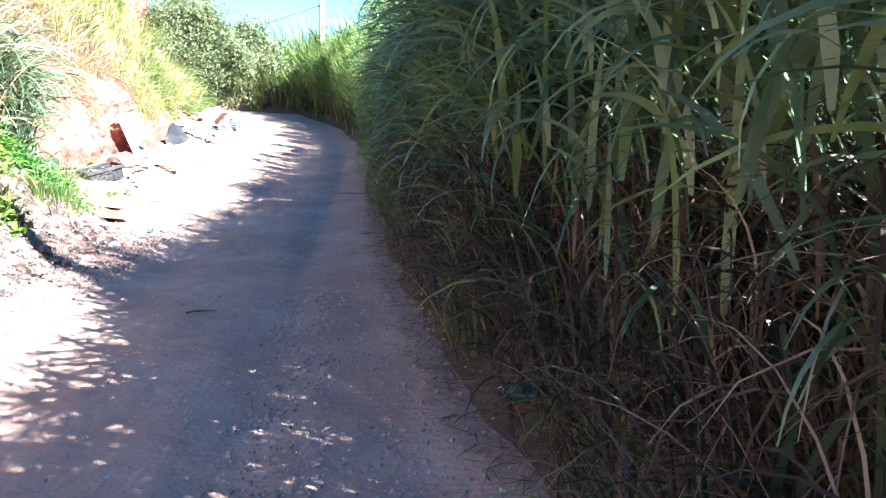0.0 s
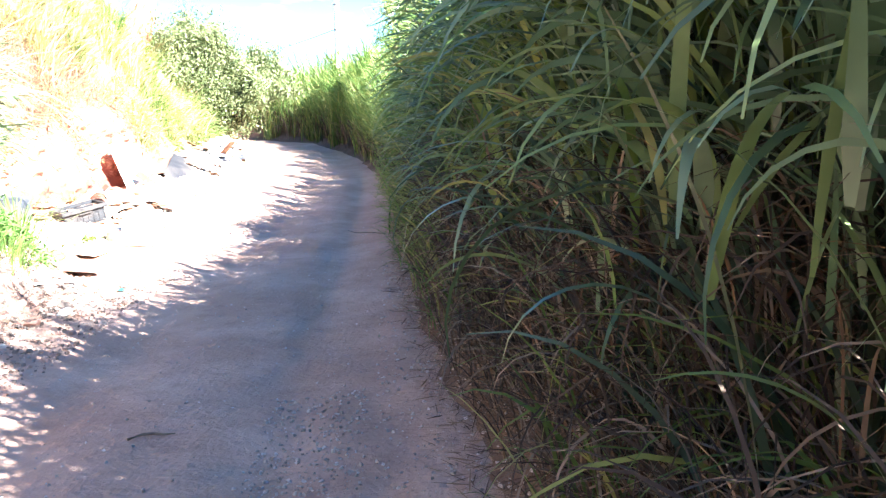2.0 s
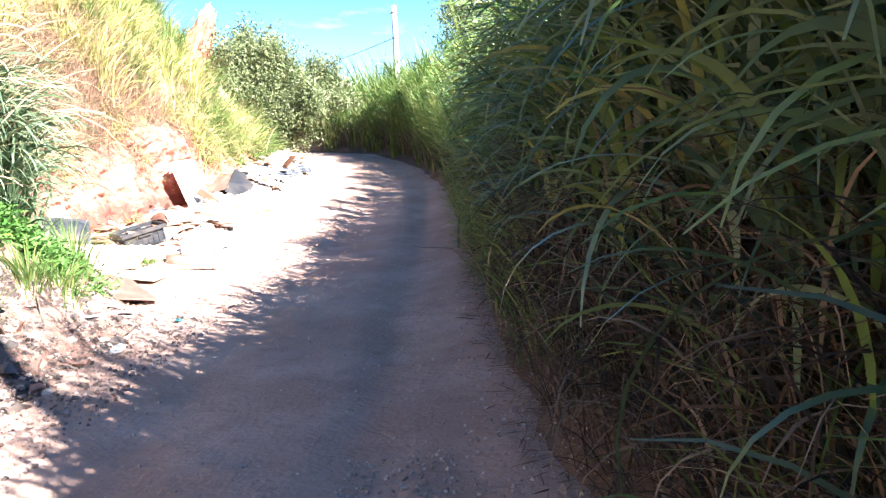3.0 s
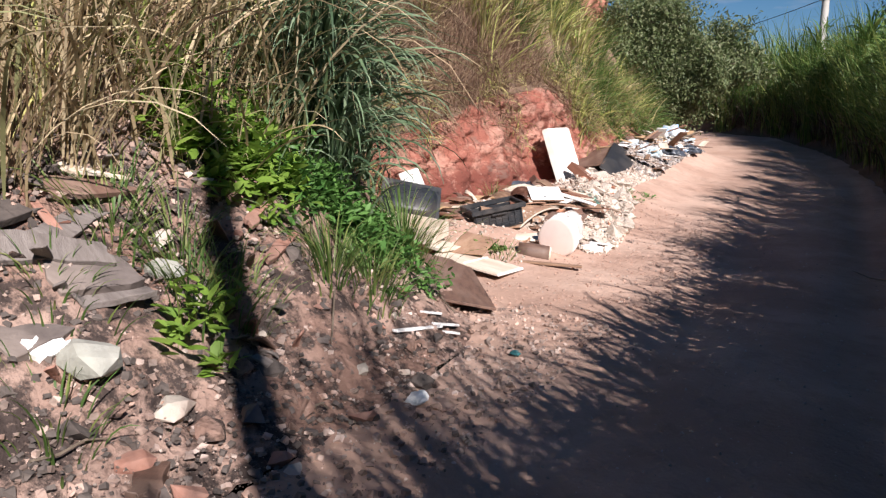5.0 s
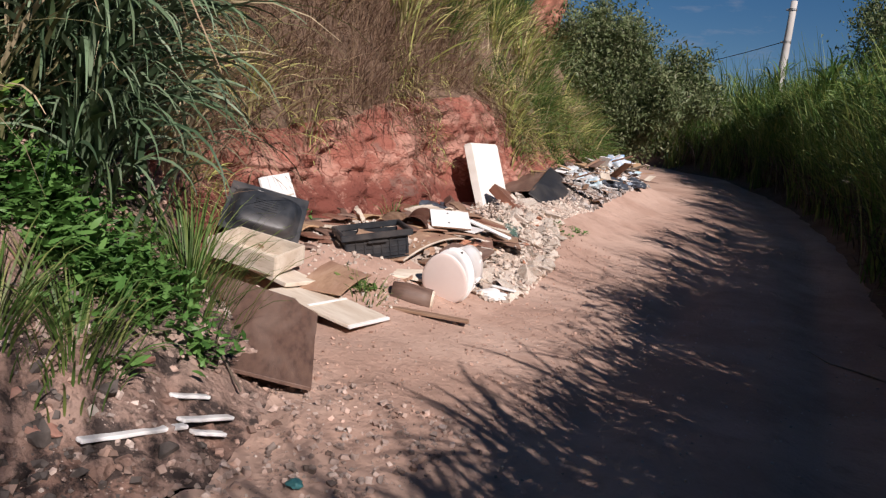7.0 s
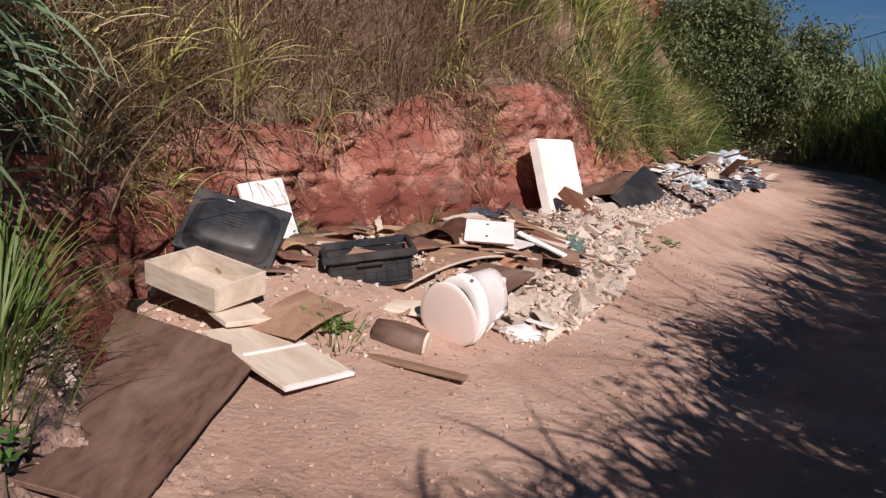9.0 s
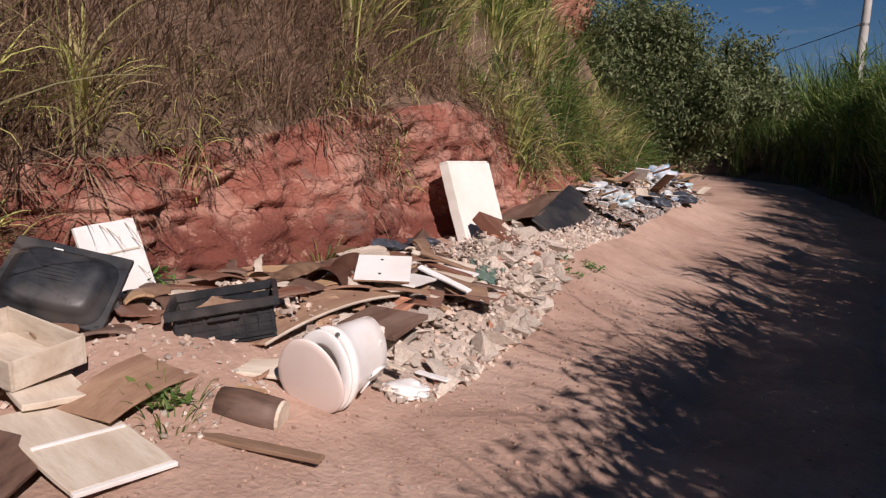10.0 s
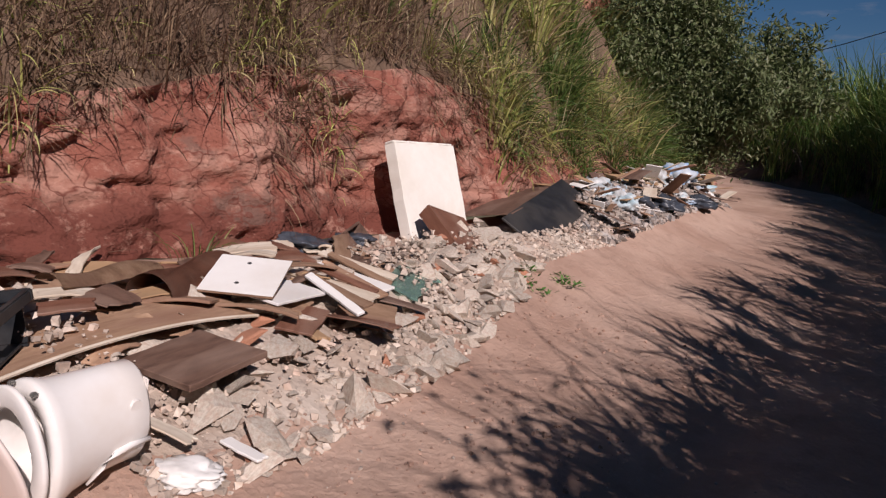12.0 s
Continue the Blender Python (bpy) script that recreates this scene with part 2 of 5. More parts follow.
def edge(y):
    """Where the road ends and the verge begins, a ragged line."""
    return along(EDGE, y) + 0.07 * noise.noise(Vector((0.5, 1.7 * y, 0))) + 0.03 * noise.noise(Vector((3.5, 6.0 * y, 0)))


def bumps(x, y, scale, seed=0.0):
    return noise.fractal(Vector((x * scale, y * scale, seed)), 1.0, 2.0, 4)


def step(v, a, b):
    s = min(1.0, max(0.0, (v - a) / (b - a)))
    return s * s * (3 - 2 * s)


def lie(x, y):
    """Height of the ground at a place."""
    xr, xt, base = edge(y), along(TOE, y), along(RISE, y)
    if x > xr:
        e = x - xr
        return base + 0.05 + 1.3 * (1 - math.exp(-e * 0.42)) + 0.05 * bumps(x, y, 0.9)
    z = base + 0.05 * step(-x, 0.6, 1.8) + 0.05 * step(x, xr - 0.5, xr)
    z += 0.36 * step(-x, 1.75, 3.3) * step(y, 8.4, 9.6) * (1 - step(y, 20, 23))
    z += 0.2 * math.exp(-((x + 3.25) / 0.42) ** 2) * step(y, 15.8, 17) * (1 - step(y, 20.3, 22.5))
    z -= 0.035 * (math.exp(-((x - 0.45) / 0.22) ** 2) + math.exp(-((x + 0.75) / 0.25) ** 2)) * (1 - step(y, 16, 20))
    z += 0.02 * bumps(x, y, 1.1) + 0.008 * bumps(x, y, 5.0, 3.0)
    z += step(-x, 1.35, 1.9) * (1 - step(y, 7.4, 8.4)) * (0.055 * bumps(x, y, 2.3, 9.0) + 0.04 * bumps(x, y, 6.5, 5.0))
    if x < xt:
        d, w, h, crest = xt - x, along(SPREAD, y), along(CLIFF, y), along(CREST, y)
        c = min(1.0, d / w)
        z += h * c ** along(FOOT, y) + (crest * (1 - math.exp(-max(0, d - w) * 2.1 / crest)))
    return z


def sheet(name, columns, rows, mat, label, category, jitter=0.0):
    """A sheet of ground between two column functions of y."""
    verts, faces = [], []
    for y in rows:
        for x in columns(y):
            z = lie(x, y)
            dx = 0.0
            if jitter and abs(y) < 60:
                dx = jitter * (noise.fractal(Vector((0.3 * x, 1.1 * y, 1.6 * z)), 0.8, 2.1, 6) + 0.5 * noise.noise(Vector((0, 3.1 * y, 0.5 * z))) - 0.7 * abs(noise.noise(Vector((5.0 * y, 6.0 * z, 2.0)))))
                if jitter > 0.1:
                    near, _ = noise.voronoi(Vector((1.5 * x, 3.4 * y, 4.2 * z + 0.4 * noise.noise(Vector((2 * y, 0, 0))))))
                    fine, _ = noise.voronoi(Vector((4.0 * x, 9.0 * y, 11.0 * z)))
                    dx += 0.09 * min(0.35, near[1] - near[0]) + 0.035 * min(0.4, fine[1] - fine[0])
                    dx -= 0.05 * math.exp(-((z - 0.86 - 0.04 * noise.noise(Vector((1.3 * y, 4.0, 0)))) / 0.025) ** 2)      # worn bedding joint
                    dx -= 0.03 * max(0.0, noise.noise(Vector((7.0 * y, 0.6 * z, 9.0))))                       # rain runnels
            verts.append((x + dx, y, z))
    k = len(columns(0))
    for r in range(len(rows) - 1):
        for c in range(k - 1):
            a = r * k + c
            faces.append((a, a + 1, a + k + 1, a + k))
    me = bpy.data.meshes.new(name)
    me.from_pydata(verts, [], faces)
    me.materials.append(mat)
    me.polygons.foreach_set("use_smooth", [True] * len(faces))
    ob = new(name, me)
    return tagged(ob, label, category, kind="structure")


ROWS = [-400, -150, -60, -25, -12, -8] + [round(-6 + 0.05 * i, 3) for i in range(810)] + [34.5, 36, 40, 50, 80, 150, 400]
sheet("road", lambda y: [edge(y) + (along(TOE, y) - edge(y)) * i / 54 for i in range(55)], ROWS,
      M_ROAD, "sunlit packed dirt track with wheel ruts and loose grit", "dirt road")
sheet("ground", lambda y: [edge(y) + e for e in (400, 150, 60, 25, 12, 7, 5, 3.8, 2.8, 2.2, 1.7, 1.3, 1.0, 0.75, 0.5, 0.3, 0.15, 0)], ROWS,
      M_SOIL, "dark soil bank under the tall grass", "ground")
NEAR_ROWS, FAR_ROWS = [y for y in ROWS if y <= 7.68], [y for y in ROWS if y >= 7.62]
for rows, mat, label, jitter in ((NEAR_ROWS, M_TALUS, "tumbled slope of pinkish soil and rubble below the grass", 0.05), (FAR_ROWS, M_RED, "cut face of crumbling red earth in layers", 0.16)):
    sheet("earth_bank", lambda y: [along(TOE, y) - along(SPREAD, y) * i / 44 for i in range(45)], rows, mat, label, "earth bank", jitter)
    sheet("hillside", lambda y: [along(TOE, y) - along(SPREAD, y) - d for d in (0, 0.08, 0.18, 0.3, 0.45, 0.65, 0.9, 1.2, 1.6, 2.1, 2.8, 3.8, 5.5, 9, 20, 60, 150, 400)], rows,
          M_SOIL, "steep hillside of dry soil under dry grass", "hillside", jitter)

# ---- helpers for things ----
def plant_mesh(name, verts, quads, mat, parent=None, smooth=True):
    me = bpy.data.meshes.new(name)
    verts, quads = np.asarray(verts, np.float32).reshape(-1, 3), np.asarray(quads, np.int32).reshape(-1, 4)
    me.vertices.add(len(verts))
    me.vertices.foreach_set("co", verts.ravel())
    me.loops.add(quads.size)
    me.loops.foreach_set("vertex_index", quads.ravel())
    me.polygons.add(len(quads))
    me.polygons.foreach_set("loop_start", np.arange(0, quads.size, 4, dtype=np.int32))
    me.polygons.foreach_set("use_smooth", np.full(len(quads), smooth))
    me.update(calc_edges=True)
    me.validate()
    me.materials.append(mat)
    ob = new(name, me)
    ob.parent = parent
    return ob


def blades(name, roots, heading, length, width, lean, droop, segs, mat, keep=None, parent=None, power=1.3, rng=np.random.default_rng(5)):
    """Long tapering leaves: each starts at its root, leans by lean and bends over by droop (radians) along its heading."""
    roots = np.asarray(roots, float)
    n = len(roots)
    heading, length, width, lean, droop = (np.broadcast_to(np.asarray(v, float), (n,)) for v in (heading, length, width, lean, droop))
    twist = rng.normal(0, 0.5, n)
    p, pts = roots.copy(), []
    side0 = np.stack([-np.sin(heading), np.cos(heading), np.zeros(n)], 1)
    for k in range(segs + 1):
        s = k / segs
        a = lean + droop * s ** power
        d = np.stack([np.sin(a) * np.cos(heading), np.sin(a) * np.sin(heading), np.cos(a)], 1)
        nrm = np.cross(d, side0)
        tw = (twist * (0.3 + 1.2 * s))[:, None]
        side = np.cos(tw) * side0 + np.sin(tw) * nrm
        half = (0.5 * width * min(1, 0.35 + 3.5 * s) * max(0.03, (1 - s)) ** 0.65)[:, None]
        pts.append(np.stack([p - side * half, p + side * half], 1))
        p = p + d * (length / segs)[:, None]
    v = np.stack(pts, 1)                                   # blade, station, side, xyz
    if keep is not None:
        v = v[keep(v)]
    n = len(v)
    base = (np.arange(n) * (segs + 1) * 2)[:, None, None]
    st = (np.arange(segs) * 2)[None, :, None]
    quads = base + st + np.array([0, 1, 3, 2])[None, None, :]
    return plant_mesh(name, v, quads, mat, parent)


def leaves(name, centres, size, mat, parent=None, up=0.35, aspect=0.45, rng=np.random.default_rng(9)):
    """Small pointed leaves, each folded along its rib, turned every way."""
    c = np.asarray(centres, float)
    n = len(c)
    size = np.broadcast_to(np.asarray(size, float), (n,))[:, None]
    d = rng.normal(0, 1, (n, 3)) + np.array([0, 0, -0.3])
    d /= np.linalg.norm(d, axis=1)[:, None]
    u = rng.normal(0, 1, (n, 3)) + np.array([0, 0, 1.0 + up])
    s = np.cross(d, u)
    s /= np.linalg.norm(s, axis=1)[:, None]
    f = np.cross(s, d)
    w = size * aspect * 0.5
    v = np.stack([c, c + d * size * 0.45 + s * w + f * w * 0.35, c + d * size, c + d * size * 0.45 - s * w + f * w * 0.35], 1)
    quads = (np.arange(n) * 4)[:, None] + np.arange(4)[None, :]
    return plant_mesh(name, v, quads, mat, parent, smooth=False)


def tube(bm, pts, radii, sides=8):
    """A tapered, bending limb through pts."""
    rings = []
    for i, p in enumerate(pts):
        d = (Vector(pts[min(i + 1, len(pts) - 1)]) - Vector(pts[max(i - 1, 0)])).normalized()
        a = d.orthogonal().normalized()
        b = d.cross(a)
        rings.append([bm.verts.new(Vector(p) + radii[i] * (math.cos(t) * a + math.sin(t) * b)) for t in (2 * math.pi * j / sides for j in range(sides))])
    for r0, r1 in zip(rings, rings[1:]):
        for j in range(sides):
            bm.faces.new((r0[j], r0[(j + 1) % sides], r1[(j + 1) % sides], r1[j]))
    bm.faces.new(rings[0][::-1])
    bm.faces.new(rings[-1])


def part(name, bm, mat, parent=None, label="", m=None, smooth=False):
    """Links a bmesh as one mesh object, under a thing or a part if given."""
    bmesh.ops.recalc_face_normals(bm, faces=bm.faces)
    me = bpy.data.meshes.new(name)
    bm.to_mesh(me)
    bm.free()
    if smooth:
        me.polygons.foreach_set("use_smooth", [True] * len(me.polygons))
    if mat:
        me.materials.append(mat)
    ob = new(name, me)
    ob.parent = parent
    if m is not None:
        ob.matrix_basis = m
    return tagged(ob, label)


# ---- tall grass on the shaded side ----
rng = np.random.default_rng(21)
EDGE_PTS = np.array([(along(EDGE, y), y) for y in np.arange(-9, 34.8, 0.25)])
EDGE_LEN = np.concatenate([[0], np.cumsum(np.linalg.norm(np.diff(EDGE_PTS, axis=0), axis=1))])


def verge(n, y0, y1, d0, d1, power=1.0):
    """Roots on the grass side of the road's edge, by way along the edge and distance into the grass."""
    s0, s1 = np.interp([y0, y1], EDGE_PTS[:, 1], EDGE_LEN)
    s = rng.uniform(s0, s1, n)
    x, y = np.interp(s, EDGE_LEN, EDGE_PTS[:, 0]), np.interp(s, EDGE_LEN, EDGE_PTS[:, 1])
    tx, ty = np.interp(s + 0.3, EDGE_LEN, EDGE_PTS[:, 0]) - x, np.interp(s + 0.3, EDGE_LEN, EDGE_PTS[:, 1]) - y
    k = np.hypot(tx, ty) + 1e-6
    d = d0 + (d1 - d0) * rng.uniform(0, 1, n) ** power
    px, py = x + d * ty / k, y - d * tx / k
    return np.array([(a, b, lie(a, b) - 0.02) for a, b in zip(px, py)]), np.arctan2(tx / k, -ty / k) , d


def off_road(reach):
    """Keeps the blades that hang over the road by no more than reach; the rest are worn away by traffic."""
    def test(v):
        over = np.interp(v[..., 1], [p[0] for p in EDGE], [p[1] for p in EDGE]) - v[..., 0]
        over = over + 0.25 * (v[..., 1] < 1.5) * (v[..., 2] > 0.7)
        return over.max(axis=(1, 2)) < reach
    return test


def tufted(roots, size, spread):
    """Draws roots together into tufts of about size blades. Returns roots, the way out of the tuft, and each tuft's vigour."""
    n = len(roots)
    k = max(1, n // size)
    pick = rng.integers(0, k, n)
    off = rng.normal(0, spread, (n, 2))
    out = roots[:k][pick].copy()
    out[:, :2] += off
    return out, np.arctan2(off[:, 1], off[:, 0]), rng.uniform(0.55, 1.2, k)[pick]


def grass_side(name, n, y0, y1, d0, d1, length, width, lean, droop, segs, mat, label, reach, spread=0.9, power=1.0, lift=0.0, low=0.0, tufts=0):
    r, h, d = verge(n, y0, y1, d0, d1, power)
    h, vigour = h + rng.normal(0, spread, n), 1.0
    if tufts:
        r, out, vigour = tufted(r, tufts, 0.09)
        vigour = vigour * np.interp(r[:, 1], [p[0] for p in STAND], [p[1] for p in STAND])
        vigour = vigour * (1 + 0.28 * np.array([noise.noise(Vector((0.4 * a, 1.3 * b, 2.0))) for a, b in r[:, :2]]) * (r[:, 1] > 8))
        h = np.where(rng.uniform(0, 1, n) < 0.6, out, h)
        r[:, 2] = [lie(a, b) - 0.03 for a, b in r[:, :2]]
    r[:, 2] += low + rng.uniform(0, 1, n) * (lift - low)
    ob = blades(name, r, h, vigour * rng.uniform(*length, n), rng.uniform(*width, n), np.abs(rng.normal(*lean, n)), rng.uniform(*droop, n), segs, mat, off_road(reach))
    return tagged(ob, label, "tall grass", kind="stuff")


STAND = [(-9, 0.33), (-1.2, 0.38), (-0.2, 0.52), (0.6, 0.62), (1.3, 1.14), (2.8, 1.08), (4.5, 0.95), (6.5, 0.82), (9, 0.86), (12, 0.92), (16, 0.86), (20, 0.86), (26, 0.98), (40, 1.0)]     # how well the grass grows along the way
grass_side("tall_grass", 6500, -9, 9, 0.3, 3.4, (1.7, 3.0), (0.018, 0.042), (0.14, 0.1), (0.4, 2.0), 8, M_SHADE_GRASS, "tall green grass with broad arching leaves on the verge, darkened for shade", 0.28, tufts=26)
grass_side("tall_grass", 24000, -9, 12, 0.9, 3.6, (2.1, 3.2), (0.014, 0.032), (0.1, 0.08), (0.2, 1.5), 5, M_SHADE_GRASS, "dense stand of tall green grass behind the verge, darkened for shade", 0.3, tufts=20)
grass_side("tall_grass", 420, 0.3, 3.4, 0.35, 1.5, (3.3, 4.6), (0.02, 0.04), (0.06, 0.05), (0.1, 0.9), 7, M_SHADE_GRASS, "few very tall grass stems standing over the rest", 0.3, tufts=12)
grass_side("tall_grass", 2800, -8, 9, 0.1, 1.3, (0.5, 1.4), (0.01, 0.028), (0.25, 0.2), (0.9, 2.5), 7, M_GRASS, "green grass leaning out from the verge", 0.35, tufts=22)
grass_side("dead_grass", 17000, -8, 9, 0.1, 1.3, (0.4, 1.1), (0.006, 0.02), (0.3, 0.25), (1.4, 2.9), 7, M_SHADE_STRAW, "grey brown dead leaves hanging in a skirt at the foot of the verge", 0.2, lift=0.75)
grass_side("dead_grass", 7000, -8, 9, 0.02, 0.7, (0.3, 0.8), (0.005, 0.014), (0.6, 0.4), (0.6, 2.2), 6, M_SHADE_STRAW, "brown dead grass at the foot of the verge", 0.2, lift=0.15)
grass_side("broad_grass", 2200, -4, 8, 0.2, 0.9, (0.6, 1.4), (0.022, 0.05), (0.3, 0.25), (1.2, 2.8), 11, M_BROAD, "broad arching blue-green leaves drooping at the front of the verge", 0.38, lift=1.6, low=0.45)
grass_side("broad_grass", 1600, -1.6, 2.7, 0.2, 0.9, (0.6, 1.3), (0.026, 0.056), (0.3, 0.25), (1.3, 2.7), 11, M_BROAD, "broad blue-green leaf tips drooping from the tall grass", 0.4, lift=2.1, low=0.9)
grass_side("grass_litter", 14000, -6, 12, -0.14, 0.5, (0.03, 0.2), (0.004, 0.013), (1.5, 0.06), (0.0, 0.15), 3, M_STEM, "dead grass litter lying along the edge of the track", 0.6, spread=3.0, lift=0.03)
grass_side("tall_grass", 28000, 9, 34.4, 0.1, 3.8, (1.3, 2.7), (0.02, 0.05), (0.16, 0.14), (0.3, 1.9), 5, M_FAR, "tall green grass along the bend of the track", 0.4, tufts=40)
grass_side("tall_grass", 16000, 11, 34.4, 0.8, 4.5, (1.8, 2.7), (0.04, 0.07), (0.1, 0.08), (0.2, 1.3), 4, M_FAR, "dense stand of tall grass behind the bend", 0.3, tufts=20)
grass_side("dead_grass", 8000, 9, 34.4, 0.02, 1.0, (0.5, 1.2), (0.012, 0.03), (0.5, 0.3), (0.8, 2.0), 4, M_SHADE_STRAW, "brown dead grass at the foot of the far verge", 0.25, lift=0.5)
# Unseen field added behind the verge to keep low sun off the front grass.
grass_side("tall_grass", 9000, -9, 31, 3.4, 9.0, (0.9, 1.6), (0.06, 0.11), (0.1, 0.1), (0.2, 1.4), 3, M_SHADE_GRASS, "unseen field of tall grass added behind the verge to block low sun", 0.3)
grass_side("broad_grass", 700, 1.5, 8.5, 0.1, 0.7, (0.5, 1.2), (0.02, 0.05), (0.3, 0.25), (1.1, 2.6), 9, M_GRASS, "sunlit green leaf tips at the top of the verge", 0.42, lift=1.9, low=0.8)
grass_side("tall_grass", 7000, -3, 2.5, 0.8, 3.6, (0.7, 1.3), (0.03, 0.05), (0.15, 0.12), (0.3, 1.6), 4, M_SHADE_GRASS, "low grass filling the verge between the tall tufts, darkened for shade", 0.3)
# ragged clumps that stand over the rest along the bend
for y in np.arange(9.6, 27.5, 0.85):
    grass_side("tall_grass", int(rng.uniform(70, 210)), y, y + 0.3, 0.25, 0.9, (2.3, 3.9), (0.02, 0.042), (0.12, 0.1), (0.4, 1.8), 6, M_FAR, "ragged clump of taller green grass at the edge of the track", 0.5, tufts=70)
    grass_side("leafy_tuft", 110, y, y + 0.3, 0.15, 0.75, (0.4, 0.95), (0.035, 0.07), (0.35, 0.25), (1.0, 2.6), 5, M_FAR, "tuft of broad green leaves high in the verge", 0.5, lift=rng.uniform(1.9, 2.9), low=1.5, tufts=110)
for y in np.arange(3.0, 9.2, 0.8):
    grass_side("leafy_tuft", 70, y, y + 0.3, 0.2, 0.7, (0.4, 0.9), (0.03, 0.055), (0.35, 0.25), (1.0, 2.6), 6, M_GRASS, "tuft of broad green leaves high in the verge", 0.42, lift=rng.uniform(1.5, 2.3), low=1.2, tufts=70)
grass_side("tall_grass", 2600, 5.5, 12, 0.1, 0.8, (0.9, 1.9), (0.012, 0.03), (0.2, 0.18), (0.7, 2.2), 7, M_SUNLIT_GRASS, "green grass in front of the verge, paled to look sunlit", 0.4, tufts=45)
grass_side("broad_grass", 1500, 9, 33, 0.1, 0.8, (0.6, 1.4), (0.02, 0.045), (0.3, 0.25), (1.2, 2.6), 7, M_GRASS, "light green leaves arching out of the bend's dark grass", 0.4, lift=1.7, low=0.4)

# ---- dry grass on the sunny hillside ----
SCAR_Y, SCAR_D = 21.2, (1.0, 2.4)        # bare patch: place along the hill, and span up the slope


def slope_roots(n, y0, y1, d0, d1, power=1.0):
    y = rng.uniform(y0, y1, n)
    d = d0 + (d1 - d0) * rng.uniform(0, 1, n) ** power
    y = np.where((y > SCAR_Y - 1.6) & (y < SCAR_Y + 0.6) & (d > SCAR_D[0] - 0.45) & (d < SCAR_D[1]), y + 2.2, y)
    x = np.array([along(TOE, b) - along(SPREAD, b) - a for a, b in zip(d, y)])
    return np.array([(a, b, lie(a, b) - 0.03) for a, b in zip(x, y)])


def hill_grass(name, n, y0, y1, d0, d1, length, width, lean, droop, segs, mat, label, spread=1.0, power=1.0, tufts=0, bunch=0.07):
    r = slope_roots(n, y0, y1, d0, d1, power)
    h, vigour = rng.normal(-0.2, spread, n), 1.0
    if tufts:
        r, out, vigour = tufted(r, tufts, bunch)
        h = np.where(rng.uniform(0, 1, n) < 0.65, out, h)
        r[:, 2] = [lie(a, b) - 0.03 for a, b in r[:, :2]]
    ob = blades(name, r, h, vigour * rng.uniform(*length, n), rng.uniform(*width, n), np.abs(rng.normal(*lean, n)), rng.uniform(*droop, n), segs, mat)
    return tagged(ob, label, "dry grass", kind="stuff")


hill_grass("dry_grass", 3200, 8, 13, 0.1, 3.0, (0.4, 0.95), (0.012, 0.028), (0.3, 0.25), (0.6, 2.0), 5, M_MIXED, "sparse dry green grass tufts among brown stems", tufts=90, spread=1.8)
hill_grass("dry_grass", 22000, 12.8, 28, 0.0, 3.6, (0.35, 1.0), (0.018, 0.042), (0.25, 0.2), (0.5, 2.0), 5, M_MIXED, "dry yellow and green grass in tufts on the hillside", power=1.2, tufts=150, spread=1.8, bunch=0.12)
hill_grass("dry_grass", 10000, 8, 14, 0.0, 3.2, (0.3, 0.9), (0.005, 0.012), (0.4, 0.3), (0.2, 1.2), 4, M_STEM, "brown dead stems on the hillside", power=1.3, spread=2.2)
hill_grass("dry_grass", 6000, 14, 28, 0.0, 3.2, (0.3, 0.9), (0.008, 0.016), (0.5, 0.35), (0.3, 1.6), 4, M_CANE, "straw coloured dead stems between the tufts", power=1.3, spread=2.0)
hill_grass("green_tufts", 5500, 13.5, 28, 0.05, 3.0, (0.6, 1.3), (0.016, 0.036), (0.22, 0.15), (0.6, 2.0), 6, M_GRASS, "green and yellow grass tufts on the hillside", tufts=170, bunch=0.12)
hill_grass("hanging_grass", 9000, 8.2, 14.5, 0.03, 1.1, (0.3, 0.8), (0.005, 0.013), (0.6, 0.4), (0.4, 1.6), 5, M_STEM, "tangle of dead brown stems above the red cut", spread=2.2, tufts=30, bunch=0.1)
hill_grass("hanging_grass", 6000, 8.2, 28, -0.1, 0.16, (0.15, 0.55), (0.006, 0.016), (1.75, 0.35), (0.3, 1.1), 5, M_STEM, "dead brown grass and roots hanging in bunches over the red cut", spread=0.6, tufts=55, bunch=0.06)
hill_grass("hanging_grass", 2600, 8.6, 18, -0.1, 0.25, (0.2, 0.5), (0.008, 0.018), (1.0, 0.5), (0.9, 2.0), 6, M_MIXED, "dry green tufts hanging over the lip of the red cut", spread=1.6, tufts=75)
hill_grass("hanging_grass", 4000, 15.2, 24, -0.25, 0.5, (0.4, 0.9), (0.012, 0.026), (0.9, 0.4), (0.8, 2.0), 6, M_GRASS, "green and dry tufts drooping over the low end of the cut", spread=0.8, tufts=60)
hill_grass("dry_cane", 20000, -4, 8.3, -0.1, 2.6, (0.8, 1.8), (0.008, 0.024), (0.3, 0.25), (0.5, 2.4), 7, M_CANE, "tall dry cane and straw above the dumped rubble", spread=1.6, tufts=14)
hill_grass("dry_cane", 6000, -4, 8.3, 0.0, 2.6, (0.8, 1.6), (0.012, 0.028), (0.3, 0.2), (0.7, 2.2), 7, M_MIXED, "green and dry cane leaves above the dumped rubble", spread=1.6, tufts=18)
hill_grass("green_tufts", 9000, 10, 28, 1.2, 6.5, (0.5, 1.2), (0.01, 0.025), (0.25, 0.2), (0.4, 1.6), 4, M_GRASS, "green grass near the crest of the hillside", tufts=30)

